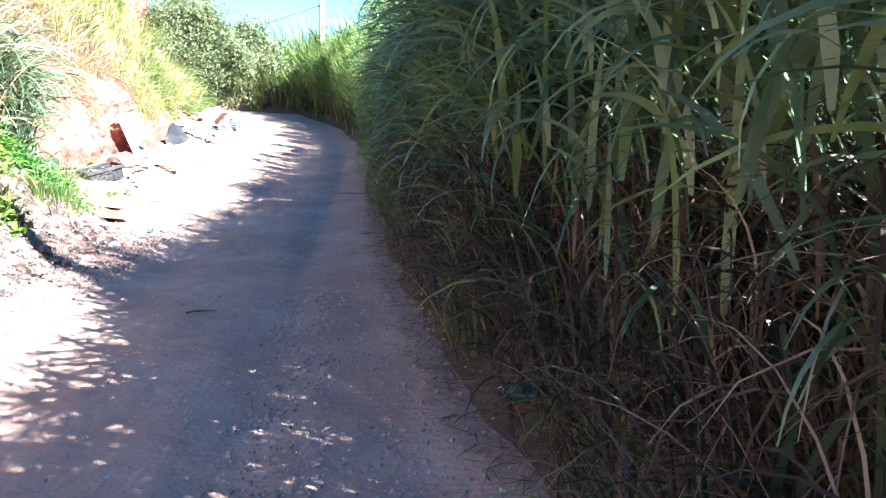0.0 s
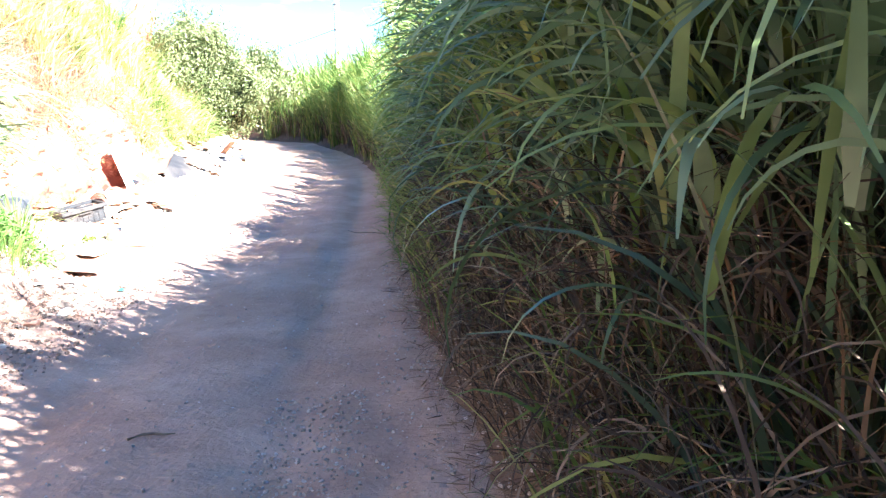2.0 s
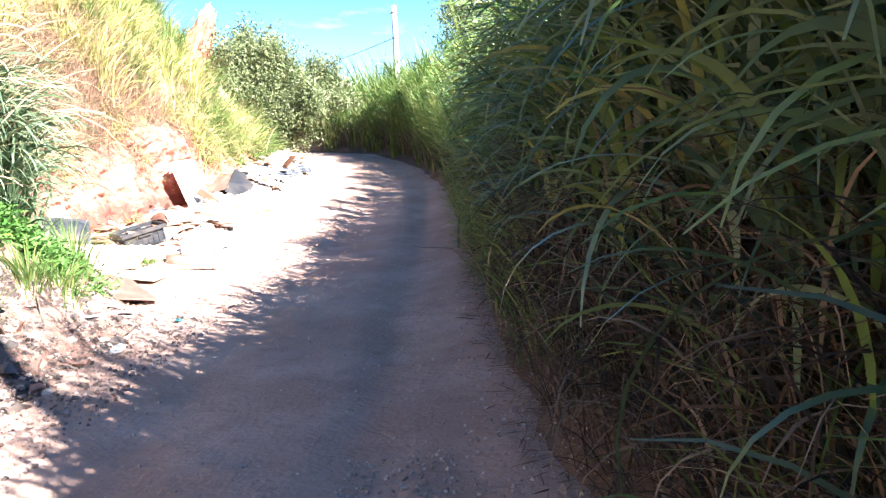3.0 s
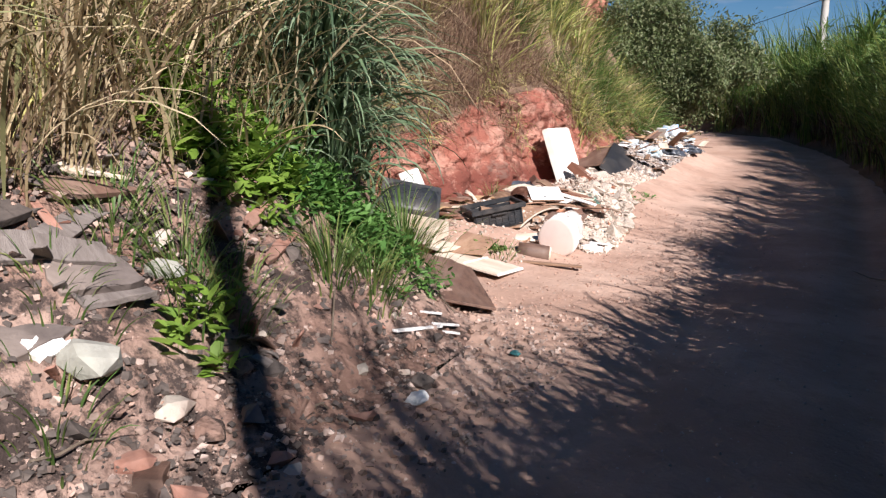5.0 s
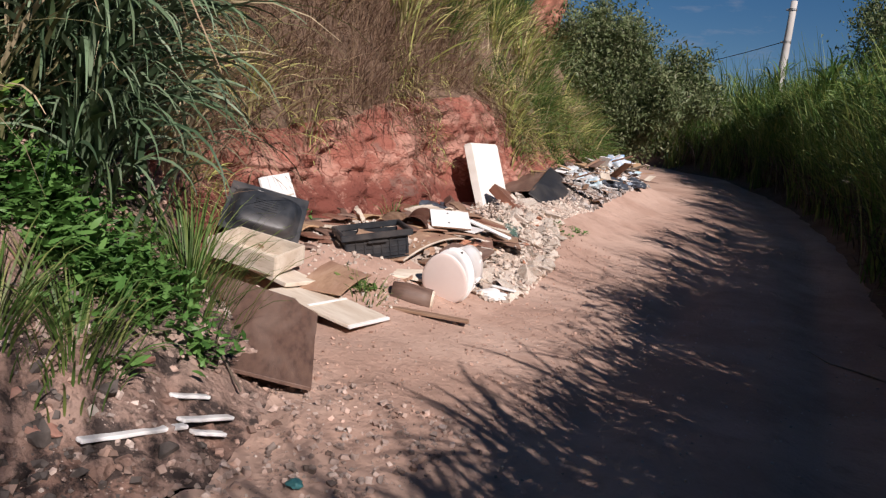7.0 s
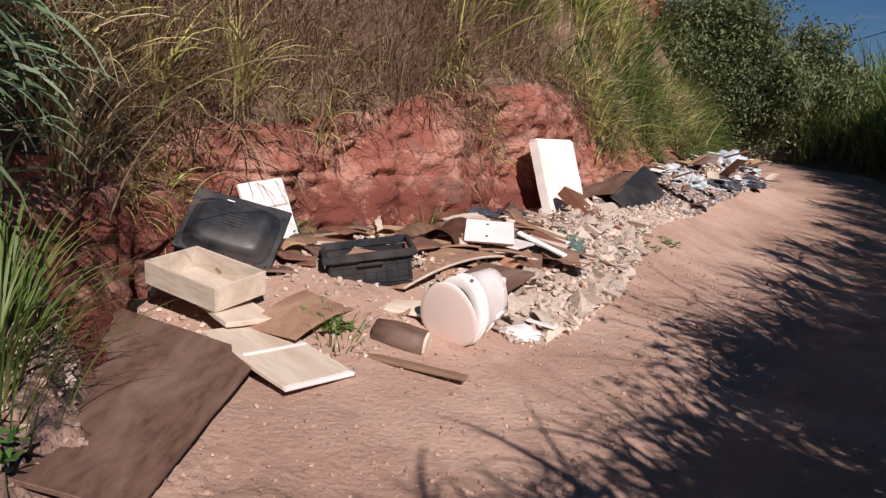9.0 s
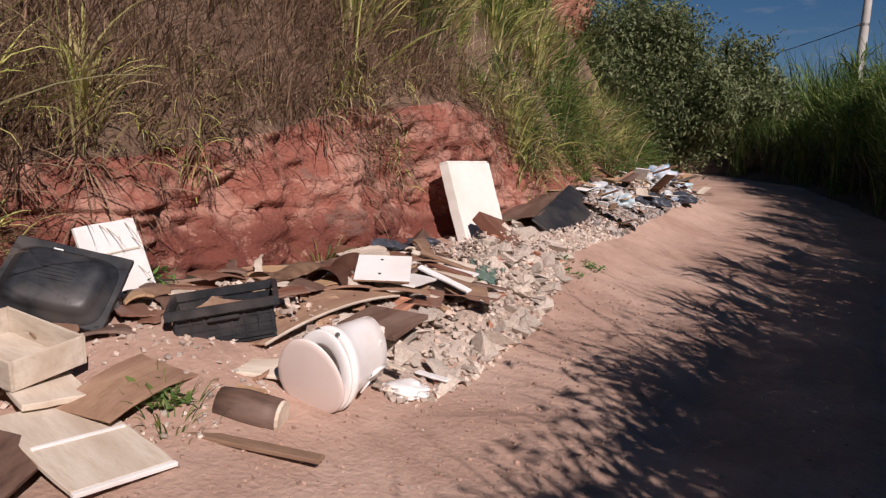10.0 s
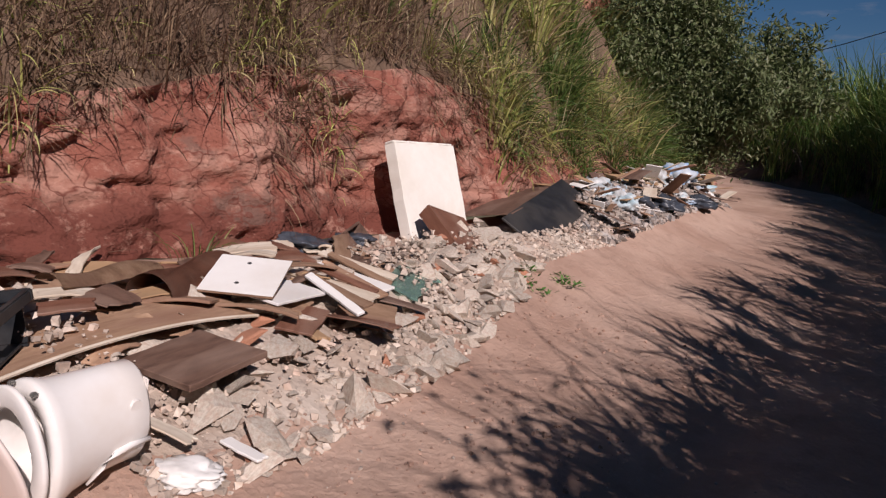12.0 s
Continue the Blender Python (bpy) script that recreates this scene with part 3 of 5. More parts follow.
# ---- trees, shrubs, broad-leaved weeds ----
def tree(name, x, y, height, reach, stems, n_leaves, leaf, label, category="tree", mat=None, bare=0.35, seed=1, cluster=0.22, aspect=0.42):
    """Stems that fork into limbs and twigs, with leaves in loose bunches round the twig ends."""
    rnd = random.Random(seed)
    root = tagged(new(name), label, category)
    root.matrix_basis = pose(x, y, lie(x, y) - 0.05)
    bm, tips = bmesh.new(), []
    for s in range(stems):
        a = 2 * math.pi * (s + rnd.random() * 0.6) / stems
        pts, p = [], Vector((0.08 * math.cos(a), 0.08 * math.sin(a), 0))
        d = Vector((0.35 * math.cos(a), 0.35 * math.sin(a), 1.0)).normalized()
        seg = height * rnd.uniform(0.75, 1.0) / 7
        for k in range(8):
            pts.append(p.copy())
            p = p + d * seg
            d = (d + Vector((rnd.gauss(0, 0.13), rnd.gauss(0, 0.13), 0.05))).normalized()
        r0 = 0.018 * height / math.sqrt(stems)
        tube(bm, pts, [r0 * (1 - 0.11 * k) for k in range(8)], 7)
        for k in range(2, 8):
            if k / 8 < bare:
                continue
            for j in range(3):
                q, e = pts[k].copy(), Vector((rnd.gauss(0, 1), rnd.gauss(0, 1), rnd.uniform(0.0, 0.9))).normalized()
                limb, step_len = [q.copy()], reach * rnd.uniform(0.6, 1.0) / 4
                for i in range(4):
                    q = q + e * step_len
                    e = (e + Vector((rnd.gauss(0, 0.25), rnd.gauss(0, 0.25), rnd.gauss(-0.05, 0.2)))).normalized()
                    limb.append(q.copy())
                    if i:
                        tips.append(q.copy())
                tube(bm, limb, [r0 * 0.4 * (1 - 0.22 * i) for i in range(5)], 5)
    part("trunk", bm, M_BARK, root, smooth=True)
    r = np.random.default_rng(seed)
    pick = np.array([tuple(t) for t in tips])[r.integers(0, len(tips), n_leaves)]
    ob = leaves("crown", pick + r.normal(0, cluster, (n_leaves, 3)), r.uniform(0.7, 1.3, n_leaves) * leaf, mat or M_LEAF, root, rng=r, aspect=aspect)
    return root


M_OLIVE = foliage("olive_leaf", [(0.07, 0.1, 0.035), (0.11, 0.145, 0.055), (0.16, 0.19, 0.085), (0.2, 0.21, 0.11)], translucent=0.3)
tree("bushy_tree", -4.05, 24.0, 3.1, 1.35, 5, 30000, 0.14, "bushy olive green tree with narrow leaves on the bank", mat=M_OLIVE, bare=0.42, seed=4, cluster=0.15, aspect=0.3)
tree("shrub", -4.95, 22.5, 2.1, 1.25, 6, 18000, 0.1, "dense olive green shrub on the hillside", "shrub", mat=M_OLIVE, bare=0.05, seed=7, cluster=0.18)
tree("shrub", -4.7, 23.7, 2.3, 1.2, 6, 18000, 0.1, "tall olive green shrub between the hillside and the tree", "shrub", mat=M_OLIVE, bare=0.0, seed=9, cluster=0.2)
tree("shrub", -4.2, 23.2, 1.4, 1.0, 6, 14000, 0.1, "dense olive green shrub at the crest of the hillside", "shrub", mat=M_OLIVE, bare=0.0, seed=8, cluster=0.18)
tree("shrub", 2.75, 8.4, 2.7, 1.2, 5, 13000, 0.11, "pale olive leafy shrub standing in tall grass", "shrub", mat=M_OLIVE, bare=0.15, seed=11, cluster=0.2)
tree("shrub", 2.6, 13.5, 1.9, 0.9, 5, 8000, 0.1, "olive green leafy shrub standing in tall grass", "shrub", mat=M_OLIVE, bare=0.15, seed=12, cluster=0.2)
tree("slender_tree", 2.0, 31.5, 5.2, 1.6, 2, 9000, 0.15, "slender tree with a thin open crown behind the grass", mat=M_OLIVE, bare=0.35, seed=15, cluster=0.28)
tree("slender_tree", 4.3, 36.0, 5.0, 1.7, 2, 4500, 0.16, "slender tree with a thin open crown behind the grass", mat=M_OLIVE, bare=0.35, seed=17, cluster=0.3)


def weeds(name, a, b, n, spread, mat, label, size=(0.06, 0.14), high=0.3):
    """A patch of low broad-leaved weeds along a line on the ground."""
    t = rng.uniform(0, 1, n)
    cx = a[0] + (b[0] - a[0]) * t + rng.normal(0, spread, n)
    cy = a[1] + (b[1] - a[1]) * t + rng.normal(0, spread, n)
    roots, head, ln, wd, lean = [], [], [], [], []
    for x, y in zip(cx, cy):
        tall = rng.uniform(0.17 * high, high)
        for j in range(22):
            z = lie(x, y) + tall * rng.uniform(0.15, 1.0)
            roots.append((x + rng.normal(0, 0.05), y + rng.normal(0, 0.05), z))
            head.append(rng.uniform(0, 2 * math.pi))
            ln.append(rng.uniform(*size))
            wd.append(ln[-1] * rng.uniform(0.35, 0.62))
            lean.append(rng.uniform(0.7, 1.5))
    ob = blades(name, roots, head, ln, wd, lean, rng.uniform(0.1, 0.8, len(roots)), 3, mat)
    stems = blades("stem", [(x, y, lie(x, y) - 0.02) for x, y in zip(cx, cy)], rng.uniform(0, 6.28, n), rng.uniform(0.5 * high, high, n), 0.006, 0.1, 0.4, 3, mat, parent=ob)
    return tagged(ob, label, "weeds", kind="stuff")


M_LIME = foliage("lime_weed_leaf", [(0.14, 0.24, 0.03), (0.2, 0.32, 0.05), (0.26, 0.37, 0.07), (0.12, 0.22, 0.03)], translucent=0.4)
weeds("weeds", (-3.12, 5.65), (-2.85, 6.15), 70, 0.12, M_LIME, "yellow-green broad-leaved weeds below the dry cane")
weeds("weeds", (-2.9, 6.1), (-2.6, 6.7), 80, 0.16, M_WEED, "bright green broad-leaved weeds on the rubble slope", size=(0.035, 0.09))
weeds("weeds", (-2.75, 6.6), (-2.32, 6.95), 90, 0.14, M_WEED, "bright green broad-leaved weeds at the edge of the track", size=(0.035, 0.09))
weeds("weeds", (-2.16, 4.92), (-2.18, 4.98), 4, 0.05, M_LIME, "small young weed growing in rubble", size=(0.08, 0.13))
weeds("weeds", (-3.9, 9.9), (-3.87, 10.15), 6, 0.06, M_WEED, "low green weeds at the foot of the red cut", size=(0.03, 0.07), high=0.14)
weeds("weeds", (-2.55, 13.6), (-2.45, 14.3), 7, 0.08, M_WEED, "low green weeds at the edge of the rubble", size=(0.03, 0.06), high=0.1)
weeds("weeds", (-2.68, 9.08), (-2.6, 9.12), 6, 0.06, M_GRASS, "small green weeds between dumped boards", size=(0.03, 0.07), high=0.08)
for cx, cy, n, ln in ((-2.45, 5.15, 120, 0.35), (-2.35, 6.1, 140, 0.4), (-2.25, 6.35, 140, 0.35), (-2.75, 5.0, 70, 0.3), (-2.6, 7.3, 220, 0.55), (-2.62, 5.25, 60, 0.3), (-2.5, 4.5, 50, 0.22), (-2.13, 4.22, 50, 0.2), (-2.7, 4.9, 40, 0.25), (-2.35, 5.3, 90, 0.3), (-3.8, 11.6, 30, 0.3), (-2.62, 9.05, 30, 0.16), (-2.5, 9.0, 24, 0.13)):
    off = rng.normal(0, 0.1, (n, 2))
    tagged(blades("grass_tuft", [(cx + a, cy + b, lie(cx + a, cy + b) - 0.02) for a, b in off], np.arctan2(off[:, 1], off[:, 0]), rng.uniform(0.5, 1.2, n) * ln, rng.uniform(0.006, 0.014, n), 0.35, rng.uniform(0.5, 1.9, n), 5, M_GRASS),
           "tuft of thin green grass growing in the rubble", "grass tuft", kind="stuff")

M_CLUMP = foliage("clump_blade", [(0.04, 0.075, 0.038), (0.075, 0.125, 0.06), (0.125, 0.19, 0.1), (0.2, 0.26, 0.16), (0.07, 0.11, 0.045)], translucent=0.15, rough=0.55, spec=0.35)
# the big dark clump that droops over the slope
n = 950
off = rng.normal(0, 1, (n, 2)) * np.array([0.16, 0.17])
CLUMP = np.array([(-3.1 + a, 7.0 + b, lie(-3.1 + a, 7.0 + b) + rng.uniform(-0.03, 0.95)) for a, b in off])
tagged(blades("grass_clump", CLUMP, np.where(rng.uniform(0, 1, n) < 0.5, np.arctan2(off[:, 1], off[:, 0]), rng.normal(-0.5, 1.0, n)), rng.uniform(0.5, 1.05, n), rng.uniform(0.016, 0.04, n), rng.uniform(0.1, 0.6, n), rng.uniform(1.6, 2.9, n), 9, M_CLUMP, power=1.2),
       "big clump of drooping blue-green grass leaves on the slope", "grass clump", kind="stuff")

# bare red patch high on the hillside
bm = bmesh.new()
bmesh.ops.create_icosphere(bm, subdivisions=5, radius=1.0)
sd = (SCAR_D[0] + SCAR_D[1]) / 2
sx = along(TOE, SCAR_Y) - along(SPREAD, SCAR_Y) - sd
for v in bm.verts:
    k = 1 + 0.3 * noise.fractal(v.co * 2.3, 0.8, 2.0, 5)
    v.co = Vector((v.co.x * 0.3, v.co.y * 0.62, v.co.z * 1.4)) * k
tagged(part("earth_scar", bm, M_SCAR, m=pose(sx, SCAR_Y, lie(sx, SCAR_Y), 0, 24, 0), smooth=True), "bare orange red earth showing through the grass", "earth scar", kind="structure")

# ---- utility poles and wire ----
def utility_pole(name, x, y, top, r0, r1, label):
    z0 = lie(x, y) - 0.4
    root = tagged(new(name), label, "utility pole")
    root.matrix_basis = pose(x, y, z0)
    bm = bmesh.new()
    tube(bm, [(0, 0, (top - z0) * k / 6) for k in range(7)], [r0 + (r1 - r0) * k / 6 for k in range(7)], 16)
    part("shaft", bm, M_POLE, root, smooth=True)
    for k, zz in enumerate((top - z0 - 0.25, top - z0 - 1.18)):
        bm = bmesh.new()
        tube(bm, [(0, 0, zz - 0.03), (0, 0, zz + 0.03)], [r1 + 0.025] * 2, 16)
        part("clamp", bm, M_STEEL, root)
        bm = bmesh.new()
        tube(bm, [(-r1 - 0.02, 0, zz), (-r1 - 0.09, 0, zz)], [0.035, 0.03], 10)
        part("insulator", bm, M_STEEL, root)
    return root


M_STEEL = surface("weathered_steel", [(0.2, 0.19, 0.18), (0.33, 0.32, 0.3)], rough=0.5, metal=0.7)
utility_pole("utility_pole", -0.71, 29.27, 6.55, 0.15, 0.09, "pale grey concrete utility pole standing in tall grass")
utility_pole("utility_pole", 2.67, 1.26, 6.9, 0.125, 0.085, "pale grey concrete utility pole close to the track")
for a, b, sag in (((-0.82, 29.27, 5.37), (-14, 40, 4.9), 0.7),):
    bm = bmesh.new()
    pts = [Vector(a).lerp(Vector(b), k / 16) - Vector((0, 0, sag * 4 * (k / 16) * (1 - k / 16))) for k in range(17)]
    tube(bm, pts, [0.012] * 17, 5)
    tagged(part("overhead_wire", bm, surface("black_cable", [(0.02, 0.02, 0.02), (0.05, 0.05, 0.05)], rough=0.6)), "thin black overhead wire slung from the pole", "wire")

# ---- dumped rubbish ----
M_FOAM = surface("foam_board", [(0.78, 0.74, 0.67), (0.84, 0.81, 0.75)], scale=9, rough=0.8, bump=0.25, bscale=80, stain=(0.6, 0.5, 0.38), stain_amount=0.35)
M_WHITE = surface("white_laminate", [(0.76, 0.74, 0.71), (0.82, 0.81, 0.79)], scale=5, rough=0.45, bump=0.08, stain=(0.55, 0.48, 0.4), stain_scale=3, stain_amount=0.3)
M_CERAMIC = surface("white_ceramic", [(0.78, 0.75, 0.72), (0.83, 0.81, 0.79)], scale=4, rough=0.2, bump=0.03, stain=(0.62, 0.52, 0.43), stain_scale=3.5, stain_amount=0.35, coat=0.4)
M_LID = surface("seat_plastic", [(0.74, 0.62, 0.57), (0.79, 0.69, 0.64)], scale=5, rough=0.4, bump=0.05, stain=(0.6, 0.47, 0.4), stain_amount=0.3)
M_PALE = surface("pale_wood", [(0.48, 0.39, 0.3), (0.6, 0.52, 0.42), (0.68, 0.61, 0.52)], scale=5, stretch=(1, 5, 5), rough=0.75, stain=(0.4, 0.29, 0.2), stain_amount=0.5, rand=0.12)
M_PLY = surface("brown_board", [(0.22, 0.125, 0.078), (0.33, 0.205, 0.13), (0.42, 0.28, 0.19)], scale=5, stretch=(1, 4, 4), rough=0.8, stain=(0.2, 0.1, 0.07), stain_amount=0.6, rand=0.3)
M_DARKWOOD = surface("dark_board", [(0.07, 0.04, 0.03), (0.13, 0.075, 0.055), (0.17, 0.1, 0.07)], scale=6, stretch=(1, 4, 4), rough=0.6, stain=(0.26, 0.18, 0.14), stain_amount=0.5, rand=0.2)
M_REDWOOD = surface("reddish_wood", [(0.13, 0.055, 0.035), (0.22, 0.1, 0.065)], scale=6, stretch=(1, 4, 4), rough=0.5, stain=(0.3, 0.2, 0.15), stain_amount=0.4)
M_BLACK = surface("black_plastic", [(0.012, 0.014, 0.017), (0.03, 0.033, 0.038)], scale=10, rough=0.45, bump=0.1, stain=(0.12, 0.1, 0.085), stain_scale=3, stain_amount=0.4)
M_CARD = surface("cardboard", [(0.36, 0.22, 0.12), (0.46, 0.3, 0.17)], scale=6, rough=0.9, stain=(0.28, 0.17, 0.1))
M_BAG = surface("white_film", [(0.3, 0.3, 0.29), (0.52, 0.53, 0.53), (0.7, 0.71, 0.71)], scale=7, rough=0.35, bump=0.5, bscale=18, stain=(0.25, 0.45, 0.54), stain_scale=5, stain_amount=0.7)
M_DARKBAG = surface("dark_film", [(0.03, 0.035, 0.045), (0.07, 0.08, 0.1)], scale=9, rough=0.35, bump=0.5, bscale=20)
M_BLUEBAG = surface("printed_film", [(0.4, 0.45, 0.5), (0.62, 0.66, 0.7)], scale=3, rough=0.4, bump=0.4, bscale=18, stain=(0.12, 0.3, 0.52), stain_scale=6, stain_amount=0.8)
M_RUBBLE = surface("rubble", [(0.4, 0.335, 0.275), (0.54, 0.475, 0.4), (0.63, 0.57, 0.5)], scale=9, rough=0.95, bump=0.6, rand=0.22, stain=(0.42, 0.27, 0.2), stain_scale=5, stain_amount=0.5)
M_RUBBLE_MIX = surface("rubble_fines", [(0.36, 0.28, 0.22), (0.5, 0.42, 0.35), (0.58, 0.51, 0.44)], scale=9, rough=0.95, bump=0.6, island=0.35, stain=(0.4, 0.26, 0.2), stain_scale=4, stain_amount=0.5)
M_BRICK = surface("broken_brick", [(0.4, 0.17, 0.1), (0.5, 0.25, 0.16)], scale=12, rough=0.9, bump=0.5, rand=0.15)
M_CONCRETE = surface("concrete", [(0.3, 0.29, 0.25), (0.42, 0.41, 0.36)], scale=9, rough=0.9, bump=0.5, stain=(0.25, 0.27, 0.2), stain_amount=0.4)
M_SLATE = surface("grey_slab", [(0.085, 0.068, 0.062), (0.17, 0.14, 0.125)], scale=8, rough=0.85, bump=0.4, stain=(0.3, 0.24, 0.2), rand=0.15)
M_DARKSTONE = surface("charred_soil_lump", [(0.06, 0.05, 0.045), (0.13, 0.105, 0.09)], scale=10, rough=0.95, bump=0.6, rand=0.2)
M_METAL = surface("dull_chrome", [(0.5, 0.5, 0.5), (0.62, 0.62, 0.62)], rough=0.3, metal=1.0)
M_GLASS = bpy.data.materials.new("green_glass")
M_GLASS.use_nodes = True
gb = M_GLASS.node_tree.nodes["Principled BSDF"]
gb.inputs["Base Color"].default_value, gb.inputs["Roughness"].default_value, gb.inputs["Transmission Weight"].default_value = (0.35, 0.55, 0.48, 1), 0.12, 0.75


def lay(a, b, c):
    """The pose and size of a board with a corner at a, its length towards b and its width towards c; z is its upper face's normal."""
    a, b, c = Vector(a), Vector(b), Vector(c)
    u = (b - a).normalized()
    n = u.cross(c - a).normalized()
    if n.z < 0:
        n = -n
    v = n.cross(u)
    w = (c - a).dot(v)
    mid = a + u * (b - a).length / 2 + v * w / 2
    m = Matrix((u, v, n)).transposed().to_4x4()
    m.translation = mid
    return m, (b - a).length, abs(w)


def plate(length, width, thick, bow=0.0, warp=0.0, chip=0.0, seed=0, cuts=6):
    """A board as a bmesh, its top at z = 0: bowed along its length, warped across, with chipped edges."""
    rnd = random.Random(seed)
    bm = bmesh.new()
    bmesh.ops.create_grid(bm, x_segments=cuts, y_segments=cuts, size=0.5)
    for v in bm.verts:
        edge = max(abs(v.co.x), abs(v.co.y)) > 0.49
        dx, dy = (rnd.uniform(-chip, chip), rnd.uniform(-chip, chip)) if edge else (0, 0)
        v.co = Vector((v.co.x * length + dx, v.co.y * width + dy, bow * (0.25 - v.co.x ** 2) * 4 + warp * v.co.x * v.co.y * 4))
    geo = bmesh.ops.extrude_face_region(bm, geom=bm.faces[:])
    bmesh.ops.translate(bm, verts=[g for g in geo["geom"] if isinstance(g, bmesh.types.BMVert)], vec=(0, 0, -thick))
    bmesh.ops.recalc_face_normals(bm, faces=bm.faces)
    rim = [e for e in bm.edges if e.is_manifold and e.calc_face_angle() > 1.0]
    bmesh.ops.bevel(bm, geom=rim, offset=min(0.003, thick * 0.25), segments=1, affect="EDGES")
    return bm


def block(x, y, z, bevel=0.004, at=(0, 0, 0)):
    """A bevelled box as a bmesh."""
    bm = bmesh.new()
    bmesh.ops.create_cube(bm, size=1, matrix=Matrix.Translation(at) @ Matrix.Diagonal((x, y, z, 1)))
    bmesh.ops.bevel(bm, geom=bm.edges[:], offset=bevel, segments=2, affect="EDGES")
    return bm


def board(a, b, c, thick, mat, label, bow=0.0, warp=0.0, chip=0.004, name="board", category="board", group="", seed=0):
    m, l, w = lay(a, b, c)
    ob = part(name, plate(l, w, thick, bow, warp, chip, seed), mat, m=m)
    return tagged(ob, label, category, group)


def lump(radius, seed, squash=0.7, points=11):
    """A broken lump with flat faces."""
    rnd = random.Random(seed)
    bm = bmesh.new()
    for _ in range(points):
        d = Vector((rnd.gauss(0, 1), rnd.gauss(0, 1), rnd.gauss(0, 1))).normalized() * radius * rnd.uniform(0.75, 1.1)
        bm.verts.new((d.x * rnd.uniform(0.9, 1.3), d.y, d.z * squash))
    hull = bmesh.ops.convex_hull(bm, input=bm.verts[:])
    bmesh.ops.delete(bm, geom=[g for g in hull["geom_interior"] if isinstance(g, bmesh.types.BMVert)], context="VERTS")
    return bm


def crumpled(sx, sy, sz, seed, rough=0.35, detail=3):
    """A slack, creased bag or sheet of film."""
    bm = bmesh.new()
    bmesh.ops.create_icosphere(bm, subdivisions=detail, radius=1.0)
    for v in bm.verts:
        p = v.co * 1.7 + Vector((seed * 7.3, seed * 1.7, 0))
        k = 1 + 0.45 * rough * noise.fractal(p, 1.0, 2.1, 3) - 0.22 * rough * abs(noise.noise(p * 2.6)) - 0.13 * rough * abs(noise.noise(p * 6.0))
        v.co = Vector((v.co.x * sx * k, v.co.y * sy * k, max(-0.45, v.co.z) * sz * k))
    return bm


# foam slab leaning on the cut
m, l, w = lay((-3.44, 13.48, 0.4), (-3.42, 14.36, 0.42), (-3.76, 13.55, 1.3))
slab = tagged(new("foam_slab"), "cream white foam slab leaning against the red cut", "foam slab")
slab.matrix_basis = m
part("core", plate(l, w, 0.11, 0.0, 0.0, 0.008, 3, 10), M_FOAM, slab)
for e in (-1, 1):
    part("edging", block(l, 0.02, 0.09, 0.006, (0, e * (w / 2 + 0.008), -0.055)), M_FOAM, slab)

# white drawer front leaning on the cut
m, l, w = lay((-3.95, 9.5, 0.82), (-3.97, 9.92, 0.86), (-3.76, 9.55, 0.36))
front = tagged(new("cabinet_front"), "cream white cabinet front with two grooves leaning upright", "cabinet front")
front.matrix_basis = m
part("panel", plate(l, w, 0.025, chip=0.003), M_WHITE, front)
for k in (-0.42, 0.12):
    part("groove_strip", block(l * 0.86, 0.012, 0.006, 0.002, (0, k * w, 0.004)), M_PALE, front)

# black plastic back of a television
m, l, w = lay((-3.97, 9.2, 0.8), (-3.47, 9.54, 0.69), (-3.77, 8.96, 0.45))
tv = tagged(new("television_shell"), "black plastic television back shell lying tilted on rubbish", "television shell")
tv.matrix_basis = m
part("rim", plate(l, w, 0.03, 0.0, 0.0, 0.002), M_BLACK, tv)
bm, loops = bmesh.new(), []
for size, z in ((0.9, 0.001), (0.88, 0.012), (0.8, 0.022), (0.76, 0.05), (0.7, 0.075), (0.6, 0.088), (0.3, 0.09), (0.01, 0.09)):
    loops.append([bm.verts.new((0.5 * l * size * math.copysign(abs(math.cos(t)) ** 0.42, math.cos(t)), 0.5 * w * size * math.copysign(abs(math.sin(t)) ** 0.42, math.sin(t)) - 0.02, z)) for t in (2 * math.pi * k / 48 for k in range(48))])
for r0, r1 in zip(loops, loops[1:]):
    for j in range(48):
        bm.faces.new((r0[j], r0[(j + 1) % 48], r1[(j + 1) % 48], r1[j]))
part("raised_back", bm, M_BLACK, tv, smooth=True)
for k in range(5):
    part("vent_rib", block(l * 0.3, 0.006, 0.005, 0.0015, (0.0, 0.05 - k * 0.022, 0.092)), M_BLACK, tv)
for e in (-1, 1):
    part("screw_boss", block(0.02, 0.02, 0.012, 0.005, (e * l * 0.45, -w * 0.44, 0.005)), M_BLACK, tv)
part("sticker", block(0.05, 0.02, 0.002, 0.0005, (-0.08, w * 0.4, 0.004)), M_WHITE, tv, "small white sticker")


def open_tray(name, m, l, w, h, t, mat, base_mat, label, category):
    root = tagged(new(name), label, category)
    root.matrix_basis = m
    part("base", block(l - 2 * t, w - 2 * t, t * 0.6, 0.002, (0, 0, -h + t * 0.4)), base_mat, root)
    for sx in (-1, 1):
        part("side", block(l, t, h, 0.003, (0, sx * (w - t) / 2, -h / 2)), mat, root)
        part("end", block(t, w - 2 * t - 0.002, h, 0.003, (sx * (l - t) / 2, 0, -h / 2)), mat, root)
    return root


